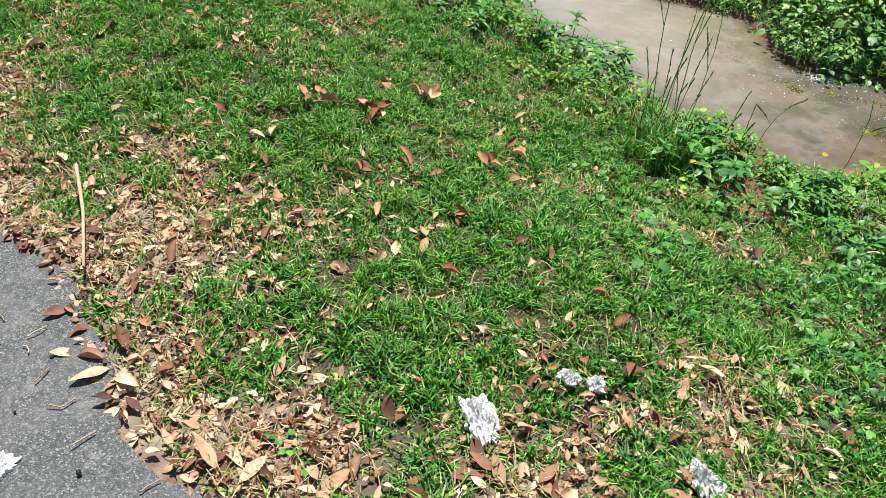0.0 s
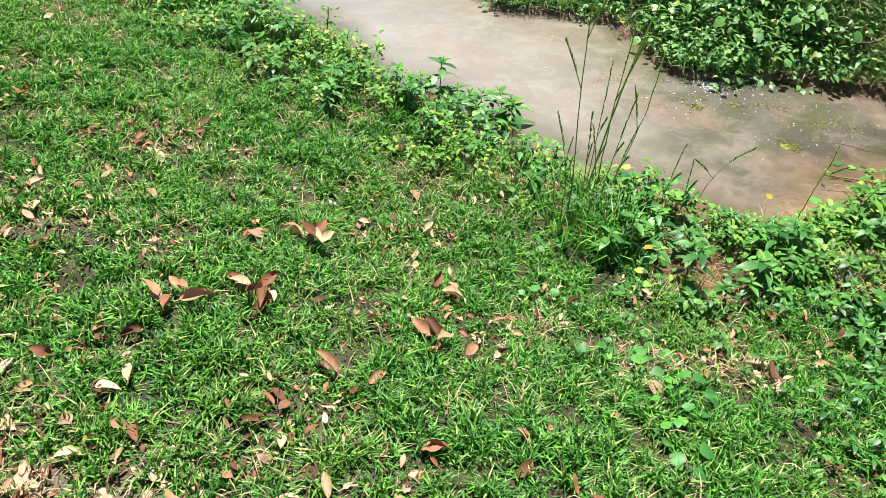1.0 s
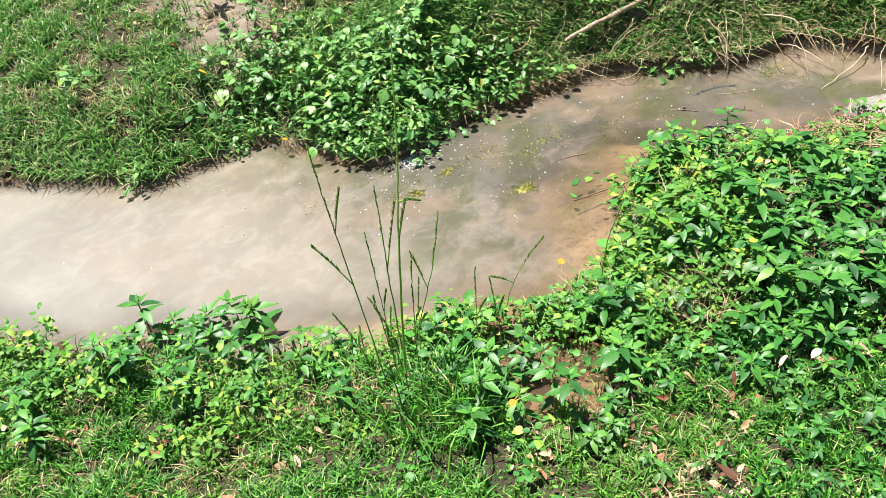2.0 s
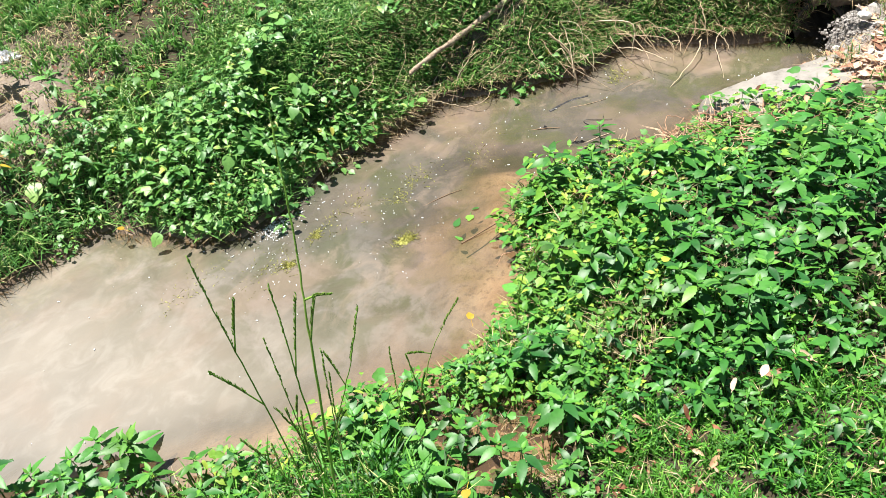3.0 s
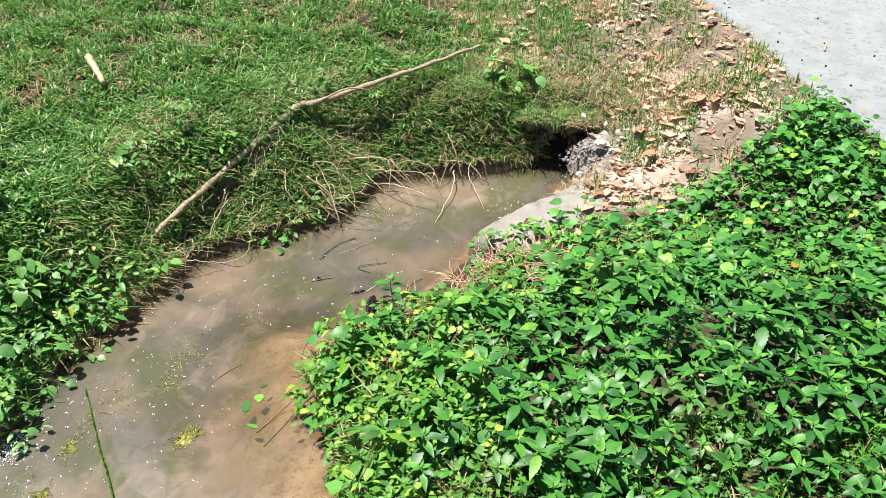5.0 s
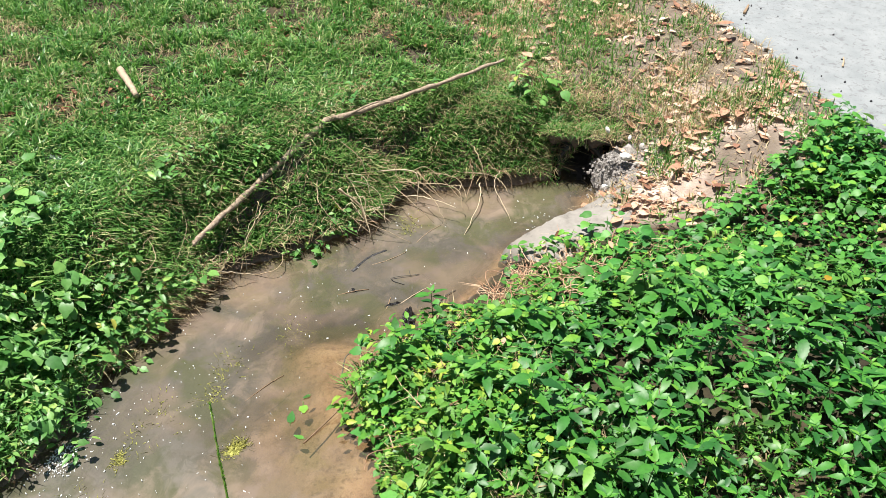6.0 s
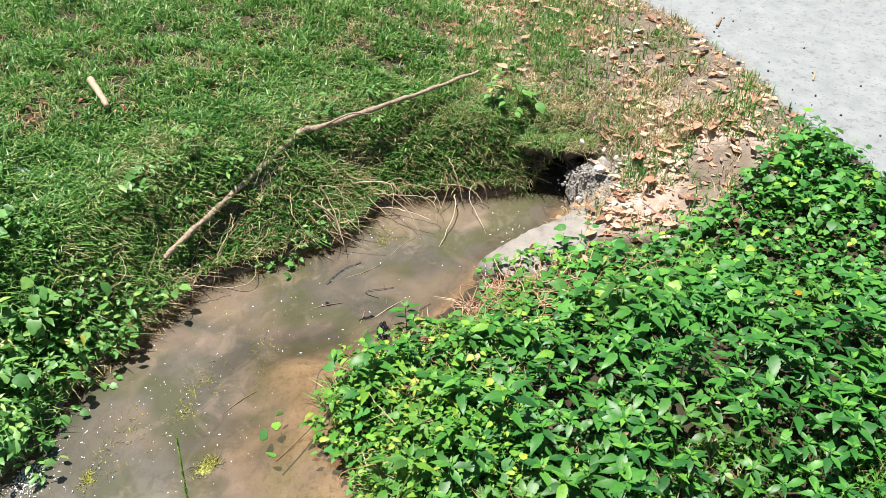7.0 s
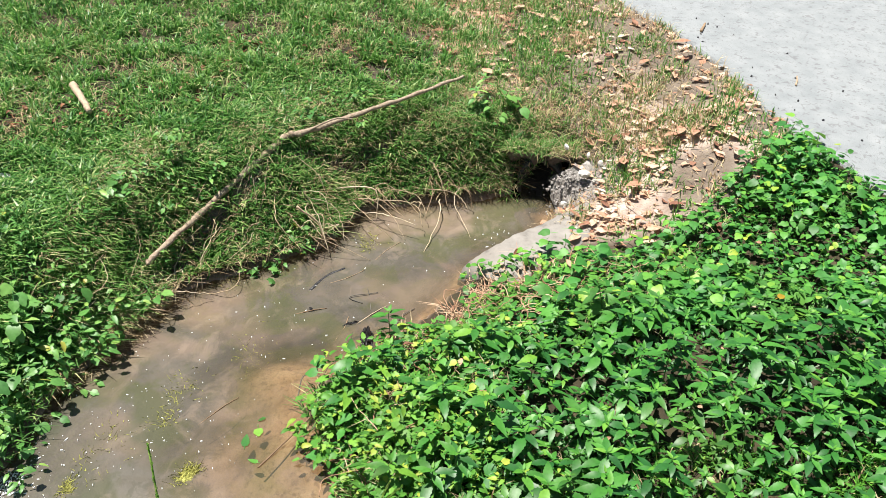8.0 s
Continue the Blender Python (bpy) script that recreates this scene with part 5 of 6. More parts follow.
build_near_rim()
plant_all([proto("vine_plant", 158 + i, "vine", "small creeping vine spreading over the concrete slab", "vine", "vines by the slab", HEART_MESH) for i in range(2)], [(3.25, 2.80), (3.31, 2.70), (3.22, 2.72), (3.38, 2.58), (3.46, 2.46), (3.20, 2.84), (3.28, 2.64), (3.42, 2.50)], np.random.default_rng(159), 0.7, 0.95, -0.01)
plant_all([proto("young_plant", 155, "vine", "young round-leaved green plant growing in dry leaf litter", "weed", "", HEART_MESH)], [(-0.01, 0.90)], np.random.default_rng(156), 0.62, 0.66)
plant_all([proto("young_plant", 157, "vine", "small round-leaved seedling among dry leaves", "weed", "", HEART_MESH)], [(0.07, 0.86)], np.random.default_rng(158), 0.45, 0.5)


def build_far_rim():
    rng = np.random.default_rng(171)
    def keep(px, py, s, far, r):
        along, across = 0.8 * (py - 4.75) - 0.6 * (px - 2.03), 0.6 * (py - 4.75) + 0.8 * (px - 2.03)
        clump = np.exp(-((along / 0.46) ** 2 + (across / 0.25) ** 2))
        clump = np.clip(1.5 * clump, 0, 1)
        rim = 0.7 * (1 - smooth(s, 0.05, 0.30)) * smooth(grain(px, py, 0.25, 49), 0.35, 0.6) * (1 - smooth(px, 2.5, 2.9)) * smooth(px, 1.55, 1.8)
        rim2 = 1.0 * np.exp(-(((px - 4.30) / 0.14) ** 2 + ((py - 2.74) / 0.18) ** 2))
        return np.maximum(far, rim2) * smooth(s, -0.03, 0.04) * np.clip(clump + 0.75 * rim + rim2, 0, 1)
    px, py = scatter(9000, 0.2, 4.6, 2.7, 6.4, keep, 172)
    spots = spaced(px, py, 0.07)
    pick = rng.random(len(spots)) < 0.6
    vines, weeds = [p for p, k in zip(spots, pick) if k], [p for p, k in zip(spots, pick) if not k]
    front = [p for p in vines if p[1] < 5.2][:80]
    protos = [proto("ivy_plant", 180 + i, "vine", "trailing plant with broad dull green leaves over the water", "vine", "plants on the far bank", FAR_HEART) for i in range(5)]
    plant_all(protos, front, rng, 0.85, 1.25)
    frontw = [p for p in weeds if p[1] < 5.2][:50]
    protos = [proto("weed_plant", 190 + i, "nettle", "dark green pointed-leaf weed on the far bank", "weed", "weeds on the far bank", FAR_NETTLE) for i in range(4)]
    plant_all(protos, frontw, rng, 0.6, 1.0)
    leafy_heap("far_small_weeds", spaced(*scatter(9000, 0.4, 4.4, 2.7, 6.2, lambda px, py, s, far, r: far * smooth(s, -0.06, 0.0) * (1 - smooth(s, 0.15, 0.55)) * (0.15 + 0.85 * smooth(grain(px, py, 0.16, 42), 0.3, 0.6)) * (0.05 + 0.33 * smooth(px, 1.6, 2.0) * (1 - smooth(px, 3.4, 3.7)) + 0.78 * np.exp(-((px - 2.12) / 0.42) ** 2)) * smooth(to_line(px + 0.06, py + 0.06, BRANCH_LINE), 0.06, 0.16), 175), 0.055), "small", SMALL, MAT_FARLEAF, "small-leaved weeds hanging over the far water's edge", 176, 0.8, 1.3)
    a, b = set(front), set(frontw)
    leafy_heap("far_vines", [p for p in vines if p not in a], "vine", HEART, MAT_FARLEAF, "broad-leaved trailing plants on the far bank", 173, 0.7, 1.1)
    leafy_heap("far_weeds", [p for p in weeds if p not in b], "nettle", NETTLE, MAT_FARLEAF, "dark green weeds on the far bank", 174, 0.6, 1.0)


build_far_rim()


MAT_WOOD = mineral("bare_wood", [(0.3, (0.30, 0.22, 0.15)), (0.7, (0.47, 0.37, 0.27))], 60)


# ---- the branch, stalks, roots, sticks ----
def build_branch():
    k = [(2.98, 4.11, -0.13), (3.04, 4.09, -0.105), (3.41, 3.93, -0.03), (3.73, 3.76, 0.06), (3.82, 3.67, 0.11), (4.135, 3.333, 0.15), (4.45, 3.0, 0.20)]
    k = [(x, y, max(z + 0.014, gz(x, y) + 0.066)) for x, y, z in k]
    root = tagged(new("fallen_branch"), "long crooked grey dead branch lying across the grass", "branch")
    part("limb", mesh_of("limb", *tube_arrays(curve_pts(k, 60, 0.002, 5), np.interp(np.linspace(0, 1, 60), (0, 0.25, 0.55, 1), (0.0085, 0.0125, 0.0150, 0.0085)) * (1 + 0.18 * np.sin(np.arange(60) * 1.7)), 9, 0.2, 6), MAT_BARK, True), root)
    p = np.array(k[4])
    side = [p, p + (0.06, -0.12, 0.05), p + (0.10, -0.2, 0.04)]
    part("side_shoot", mesh_of("side_shoot", *tube_arrays(curve_pts(side, 8), np.linspace(0.006, 0.003, 8), 6, 0.2, 7), MAT_BARK, True), root)


build_branch()


def build_stalk(name, knots, radius, seed, fork=()):
    root = tagged(new(name), "tall thin grass stalk with narrow green seed heads", "grass stalk", "seed stalks on the bank")
    pts = curve_pts(knots, 26, 0.0008, seed)
    part("stem", mesh_of("stem", *tube_arrays(pts, np.linspace(radius * 0.72, radius * 0.30, 26), 6), MAT_SEED, True), root)
    rng = np.random.default_rng(seed)
    lines = [pts[12:]]
    for f, way in fork:
        p = pts[int(f * 25)]
        lines.append(curve_pts([p, p + np.array(way) * 0.5, p + np.array(way) * 1.0 + (0, 0, -0.01)], 16))
        part("side_stem", mesh_of("side_stem", *tube_arrays(lines[-1], np.linspace(radius * 0.6, radius * 0.35, 16), 5), MAT_SEED, True), root)
    for ln in lines:
        heap = Heap()
        v, f = leaf_arrays(0.012, 0.0046, 3, 0, 0.5, 0, 0.4, 0.6, 0, 0, seed)
        for q in range(70):
            u = rng.uniform(0.3, 0.999) * (len(ln) - 1)
            i = min(int(u), len(ln) - 2)
            p = ln[i] + (ln[i + 1] - ln[i]) * (u - i)
            w = Vector(ln[i + 1] - ln[i])
            m = Matrix.Translation(p) @ w.to_track_quat("X", "Z").to_matrix().to_4x4() @ pose(0, 0, 0, rng.uniform(0, 360), rng.normal(-18, 8), 0)
            heap.add(placed(v, m), f)
        part("seed_head", heap.mesh("seed_head", MAT_SEED), root)


build_stalk("grass_stalk", [(1.0, 3.15, -0.25), (1.048, 3.131, 0.3), (1.115, 3.155, 0.6), (1.18, 3.19, 0.90)], 0.0052, 201, [(0.55, (0.03, -0.05, 0.02)), (0.42, (0.02, -0.03, 0.14))])
build_stalk("grass_stalk", [(1.0, 3.25, -0.25), (0.94, 3.2, 0.15), (0.925, 3.23, 0.45), (0.92, 3.26, 0.705)], 0.0036, 202, [(0.45, (-0.07, 0.05, 0.17)), (0.66, (0.03, -0.02, 0.15))])
build_stalk("grass_stalk", [(1.1, 3.27, -0.25), (1.085, 3.25, 0.1), (1.09, 3.25, 0.3), (1.105, 3.27, 0.46)], 0.0038, 203, [(0.45, (0.05, -0.03, 0.26))])
build_stalk("grass_stalk", [(1.17, 3.30, -0.25), (1.16, 3.2, 0.0), (1.14, 3.10, 0.25), (1.10, 3.0, 0.5)], 0.003, 204, [(0.5, (-0.06, -0.02, 0.2))])
build_stalk("grass_stalk", [(1.80, 3.00, -0.26), (1.80, 2.98, -0.05), (1.78, 2.93, 0.10), (1.74, 2.88, 0.22)], 0.003, 205, [(0.5, (0.06, -0.03, 0.08))])
build_stalk("grass_stalk", [(1.45, 3.15, -0.28), (1.47, 3.12, -0.1), (1.50, 3.08, 0.02), (1.56, 3.05, 0.10)], 0.0028, 206, [(0.4, (-0.08, 0.02, 0.08))])

for _i, (_x, _y, _h, _lx, _ly) in enumerate([(1.02, 3.20, 0.34, -0.02, 0.02), (1.08, 3.17, 0.42, 0.05, 0.02), (0.97, 3.24, 0.30, -0.06, 0.05), (1.13, 3.22, 0.26, 0.06, 0.03), (1.05, 3.25, 0.48, 0.01, 0.04), (1.30, 3.12, 0.24, 0.05, 0.04), (1.37, 3.08, 0.20, 0.02, 0.05), (1.10, 3.28, 0.22, -0.03, 0.06)]):
    build_stalk("grass_stalk", [(_x, _y, -0.26), (_x + 0.2 * _lx, _y + 0.2 * _ly, -0.26 + 0.4 * _h), (_x + 0.6 * _lx, _y + 0.6 * _ly, -0.26 + 0.8 * _h), (_x + 1.2 * _lx, _y + 1.2 * _ly, -0.24 + 1.15 * _h)], 0.0032, 260 + _i, [(0.5, (0.5 * _ly, -0.6 * _lx, 0.09))])


def bent_stem(rng, a, b, sag, n=14):
    a, b = np.array(a), np.array(b)
    c = (a + b) / 2 + np.array([rng.normal(0, 0.04), rng.normal(0, 0.04), sag])
    return curve_pts([a, c, b], n, 0.002, int(rng.integers(1e6)))


def build_roots():
    """Dry stems and roots that hang from the far bank into the water."""
    rng = np.random.default_rng(211)
    def one(name, a, b, sag, r, label, group, mat=MAT_REED):
        ob = new(name, mesh_of(name, *tube_arrays(bent_stem(rng, a, b, sag), np.linspace(r, r * 0.5, 14), 5, 0.3, int(rng.integers(1e6))), mat, True))
        tagged(ob, label, "root" if name == "dry_root" else "reed", group)
    for i in range(34):
        x = rng.uniform(3.45, 4.12)
        y = 3.52 - max(0, x - 3.7) * 1.35 + rng.normal(0, 0.05) + 0.10
        a = (x, y, gz(x, y) + 0.05)
        b = (x - abs(rng.normal(0.10, 0.10)), y - abs(rng.normal(0.2, 0.09)), WATER_Z + rng.uniform(-0.01, 0.08))
        one("dry_root", a, b, rng.uniform(0.02, 0.08), rng.uniform(0.0015, 0.0035), "thin pale dry root hanging over the water", "roots on the bank")
    one("dry_root", (3.95, 3.04, -0.24), (3.55, 3.06, WATER_Z + 0.002), 0.012, 0.003, "long bent dry root trailing into the water", "roots on the bank")
    one("dry_root", (4.02, 2.95, -0.20), (3.72, 2.86, WATER_Z + 0.0), 0.015, 0.0022, "long bent dry root trailing into the water", "roots on the bank")
    one("dry_root", (3.44, 3.62, -0.05), (3.43, 3.47, WATER_Z - 0.01), 0.02, 0.006, "pale root end dipping into the water", "roots on the bank")
    for i in range(80):
        x = rng.uniform(2.82, 3.3)
        y = 2.55 - 0.55 * (x - 3.0) + rng.normal(0, 0.09)
        w, d = rng.normal(-60, 50), rng.uniform(0.08, 0.26)
        xb, yb = x + d * math.cos(radians(w)), y + d * math.sin(radians(w))
        one("dry_reed", (x, y, max(gz(x, y), -0.2) + 0.07), (xb, yb, max(gz(xb, yb), -0.2) + 0.06), 0.03, rng.uniform(0.0016, 0.003), "reddish dry reed on the bank by the slab", "dry reeds on the banks", MAT_REDREED)
    for i in range(70):
        u = rng.uniform(0, 1)
        x = 2.05 + 1.05 * u + rng.normal(0, 0.05)
        y = 3.12 - 0.38 * u * u - abs(rng.normal(0, 0.12))
        w, d = rng.normal(-30, 60), rng.uniform(0.06, 0.2)
        xb, yb = x + d * math.cos(radians(w)), y + d * math.sin(radians(w))
        up = rng.uniform(0.05, 0.11)
        one("dry_reed", (x, y, max(gz(x, y), -0.27) + up), (xb, yb, max(gz(xb, yb), -0.27) + up), 0.012, rng.uniform(0.0012, 0.0024), "thin tan dry stem tangled in the green weeds", "dry reeds on the banks", MAT_REDREED)
    for i in range(60):
        x = rng.uniform(2.5, 3.5)
        y = 4.25 - 0.55 * (x - 2.6) + rng.normal(0, 0.06) + 0.02
        w = rng.normal(-32, 28)
        d = rng.uniform(0.12, 0.32)
        a = (x, y, gz(x, y) + 0.03)
        xb, yb = x + d * math.cos(radians(w)), y + d * math.sin(radians(w)) * 0.7
        one("dry_reed", a, (xb, yb, max(gz(xb, yb), WATER_Z) + 0.035), 0.03, rng.uniform(0.0014, 0.003), "bleached dry grass reed lying on the bank", "dry reeds on the banks")


build_roots()


def stick(name, a, b, r, mat, label, bendy=0.02, seed=1, sides=7):
    rng = np.random.default_rng(seed)
    a, b = np.array(a, float), np.array(b, float)
    mid = (a + b) / 2 + rng.normal(0, bendy, 3) * (1, 1, 0.4)
    ob = new(name, mesh_of(name, *tube_arrays(curve_pts([a, mid, b], 12, 0.0006, seed), np.linspace(r, r * 0.7, 12), sides, 0.25, seed), mat, True))
    return tagged(ob, label, "stick")


def on_ground(x, y, up=0.02):
    return (x, y, gz(x, y) + up)


stick("wood_chip", on_ground(3.72, 4.72, 0.07), on_ground(3.56, 4.57, 0.07), 0.018, MAT_WOOD, "short pale barkless stick lying in the grass", 0.004, 221)
stick("twig", (4.60, 1.30, float(road_z(4.6, 1.3)) + 0.02), (4.72, 1.27, float(road_z(4.7, 1.3)) + 0.022), 0.005, MAT_TWIG, "small dark twig on the pale road", 0.004, 223)
stick("twig", (5.25, 1.70, float(road_z(5.25, 1.7)) + 0.025), (5.38, 1.66, float(road_z(5.38, 1.7)) + 0.025), 0.009, MAT_TWIG, "short thick twig at the road's edge", 0.004, 224)
stick("twig", (2.60, 3.22, -0.24), (2.18, 3.42, WATER_Z + 0.004), 0.004, MAT_TWIG, "thin twig reaching from the bank onto the water", 0.01, 225)


# ---- small things ----
def crumple(name, x, y, sx, sy, h, mat, label, category, seed, z=None):
    n = 30
    u = np.linspace(-1, 1, n)
    X, Y = np.meshgrid(u, u, indexing="ij")
    rr = np.sqrt(X ** 2 + Y ** 2)
    edge = 1 - 0.35 * grain(X * 3 + seed, Y * 3, 0.8, seed)
    edge = edge * (1 - 0.25 * grain(X * 5, Y * 5 + seed, 0.6, seed + 2)) * (1 - 0.22 * np.maximum(0, rr - 0.9))
    Z = h * (0.15 + np.abs(grain(X + seed, Y, 0.42, seed) - 0.5) * 1.9 + 0.7 * np.abs(grain(X + Y, Y - X + seed, 0.2, seed + 1) - 0.5) + 0.35 * grain(X, Y, 0.09, seed + 3)) * np.clip(1.25 - rr, 0.10, 1)
    V = np.stack([(X * edge * sx * 0.5).ravel(), (Y * edge * sy * 0.5).ravel(), Z.ravel()], 1)
    F = grid_faces(n, n)
    low = V * (1, 1, 0.0) - (0, 0, 0.004)
    rim = [i * n for i in range(n)] + [(n - 1) * n + j for j in range(1, n)] + [i * n + n - 1 for i in range(n - 2, -1, -1)] + [j for j in range(n - 2, 0, -1)]
    m = len(V)
    faces = [tuple(q) for q in F] + [tuple(q[::-1] + m) for q in F] + [(q, p, p + m, q + m) for p, q in zip(rim, rim[1:] + rim[:1])]
    ob = new(name, mesh_of(name, np.concatenate([V, low]), faces, mat))
    ob.matrix_basis = pose(x, y, gz(x, y) + 0.012 if z is None else z, 0, 0, seed * 37)
    return tagged(ob, label, category)


def stone(name, x, y, z, r, mat, label, seed, group="", category="stone"):
    bm = bmesh.new()
    bmesh.ops.create_icosphere(bm, subdivisions=2, radius=r)
    off = Vector((seed * 3.1, seed * 1.7, 0))
    for v in bm.verts:
        v.co *= 1 + 0.35 * noise.noise(v.co / r * 0.9 + off)
        v.co.z *= 0.65
    me = bpy.data.meshes.new(name)
    bm.to_mesh(me)
    bm.free()
    me.materials.append(mat)
    ob = new(name, me)
    ob.matrix_basis = pose(x, y, z, seed * 20, seed * 11, seed * 50)
    return tagged(ob, label, category, group)


# scraps of white tissue in the dry grass, and one blown onto the road
crumple("tissue", 0.43, 1.08, 0.19, 0.11, 0.045, MAT_PAPER, "crumpled white tissue lying in dry grass", "litter", 3, gz(0.43, 1.09) + 0.03)
crumple("tissue", 0.64, 1.27, 0.075, 0.06, 0.03, MAT_PAPER, "small torn scrap of white tissue in the grass", "litter", 4, gz(0.64, 1.27) + 0.03)
crumple("tissue", 0.71, 1.265, 0.06, 0.07, 0.03, MAT_PAPER, "small torn scrap of white tissue in the grass", "litter", 5, gz(0.71, 1.265) + 0.03)
crumple("tissue", 0.97, 1.03, 0.10, 0.14, 0.045, MAT_PAPER, "crumpled white tissue half under dry leaves", "litter", 6, gz(0.97, 1.03) + 0.025)
crumple("tissue", -0.60, 0.70, 0.13, 0.10, 0.03, MAT_PAPER, "white tissue lying on the asphalt", "litter", 7, float(road_z(-0.6, 0.7)) + 0.016)
crumple("plastic_scrap", 3.05, 4.70, 0.13, 0.07, 0.03, MAT_PAPER, "dirty white plastic scrap in the far grass", "litter", 8)
crumple("plastic_scrap", 2.12, 5.78, 0.16, 0.10, 0.03, MAT_PAPER, "pale plastic scrap on bare soil", "litter", 9)
crumple("mud_clump", 2.90, 3.20, 0.13, 0.07, 0.05, MAT_BLACK, "black rotting clump at the water's edge", "debris", 10, WATER_Z - 0.004)
crumple("mud_clump", 3.04, 3.46, 0.05, 0.025, 0.012, MAT_BLACK, "small dark lump on the water", "debris", 11, WATER_Z - 0.003)
crumple("algae_clump", 2.11, 3.635, 0.085, 0.065, 0.012, MAT_ALGAE, "soft yellow-green lump of algae just under the surface", "algae", 14, WATER_Z - 0.003)
stick("sunken_stick", (3.17, 3.50, WATER_Z - 0.004), (3.36, 3.39, WATER_Z - 0.003), 0.010, MAT_BLACK, "dark waterlogged stick lying in the stream", 0.012, 227)
for _i, (_a, _b) in enumerate([((3.08, 3.22), (3.22, 3.26)), ((3.12, 3.26), (3.20, 3.21)), ((2.60, 3.32), (2.76, 3.27)), ((2.52, 3.38), (2.64, 3.30)), ((2.94, 3.10), (3.12, 3.04))]):
    stick("drift_twig", (*_a, WATER_Z + 0.001), (*_b, WATER_Z + 0.006), 0.0024, MAT_PIPE, "dark bent twig caught in the shallows", 0.03, 230 + _i, 5)
crumple("mud_clump", 2.98, 3.28, 0.10, 0.02, 0.012, MAT_BLACK, "dark twiggy debris on the water", "debris", 13, WATER_Z - 0.003)

for _i, (_x, _y, _z, _r) in enumerate([(4.00, 2.35, -0.045, 0.030), (3.96, 2.43, -0.20, 0.022), (4.05, 2.40, -0.10, 0.014), (4.10, 2.27, -0.03, 0.016), (4.02, 2.26, -0.06, 0.012), (3.98, 2.30, -0.07, 0.011),
                                       (4.08, 2.36, -0.06, 0.013), (3.93, 2.36, -0.15, 0.013), (4.14, 2.33, -0.01, 0.015), (4.18, 2.44, 0.0, 0.017)]):
    stone("pebble", _x, _y, _z, _r, MAT_PEBBLE, "pale rounded pebble on the gravelly culvert wall", _i + 1, "pebbles by the culvert")



def build_gravel():
    rng = np.random.default_rng(401)
    bm = bmesh.new()
    bmesh.ops.create_icosphere(bm, subdivisions=1, radius=1.0)
    bm.verts.ensure_lookup_table()
    V0 = np.array([v.co[:] for v in bm.verts])
    F0 = np.array([[v.index for v in f.verts] for f in bm.faces])
    bm.free()
    heap = Heap()
    for _ in range(1100):
        x, y = 4.03 + rng.normal(0, 0.11), 2.32 + rng.normal(0, 0.085)
        r = 0.003 + 0.007 * rng.random() ** 2
        z = max(gz(x, y), -0.09 - 0.9 * max(0, math.hypot(x - 4.08, y - 2.33) - 0.09))
        heap.add(placed(V0 * (1 + 0.25 * rng.normal(size=(len(V0), 1))) * r, pose(x, y, z, rng.uniform(0, 360), rng.uniform(0, 360), 0)), F0)
    tagged(new("gravel", heap.mesh("gravel", MAT_RUBBLE, False)), "grey gravel crumbling from the culvert wall", "gravel", kind="stuff")


build_gravel()

# floating leaves
FLAT = [mesh_of("leaf", *leaf_arrays(0.062, 0.031, 10, 0.06, 0.04, 0.0, 0.15, 0, 0.02, 0.012, 21), MAT_WEED, True), mesh_of("leaf", *heart_arrays(0.05, 0.08, 0.03, 0.02, 0.03, 22), MAT_VINE, True)]
for _x, _y, _k, _i, _s in ((2.25, 3.49, 10, 0, 0.9), (2.37, 3.48, 200, 1, 0.75), (2.20, 3.42, 80, 0, 0.6), (2.41, 3.46, 140, 0, 0.5)):
    _ob = new("floating_leaf", FLAT[_i])
    _ob.matrix_basis = sized(pose(_x, _y, WATER_Z + 0.004, 3, -2, _k), _s)
    tagged(_ob, "green leaf floating on the muddy water", "leaf", "leaves on the water")


def yellow_leaf(x, y, z, turn, mesh, size):
    me = mesh.copy()
    me.materials.clear()
    me.materials.append(MAT_YELLOW)
    ob = new("yellow_leaf", me)
    ob.matrix_basis = sized(pose(x, y, z, 10, -12, turn), size)
    tagged(ob, "withered yellow-orange leaf among the green weeds", "leaf", "yellow leaves")


MAT_YELLOW = foliage("yellow_leaf", [(0.0, (0.42, 0.22, 0.02)), (1.0, (0.52, 0.36, 0.04))], 0.35, 0.5, 0.3)
for _x, _y, _z, _t in ((1.914, 4.711, -0.10, 20), (1.657, 4.642, -0.22, 100), (1.18, 2.834, -0.15, 200), (1.73, 3.12, -0.20, 40), (2.95, 1.70, 0.06, 300)):
    yellow_leaf(_x, _y, max(_z, gz(_x, _y) + 0.03), _t, HEART_MESH[1], 0.75)


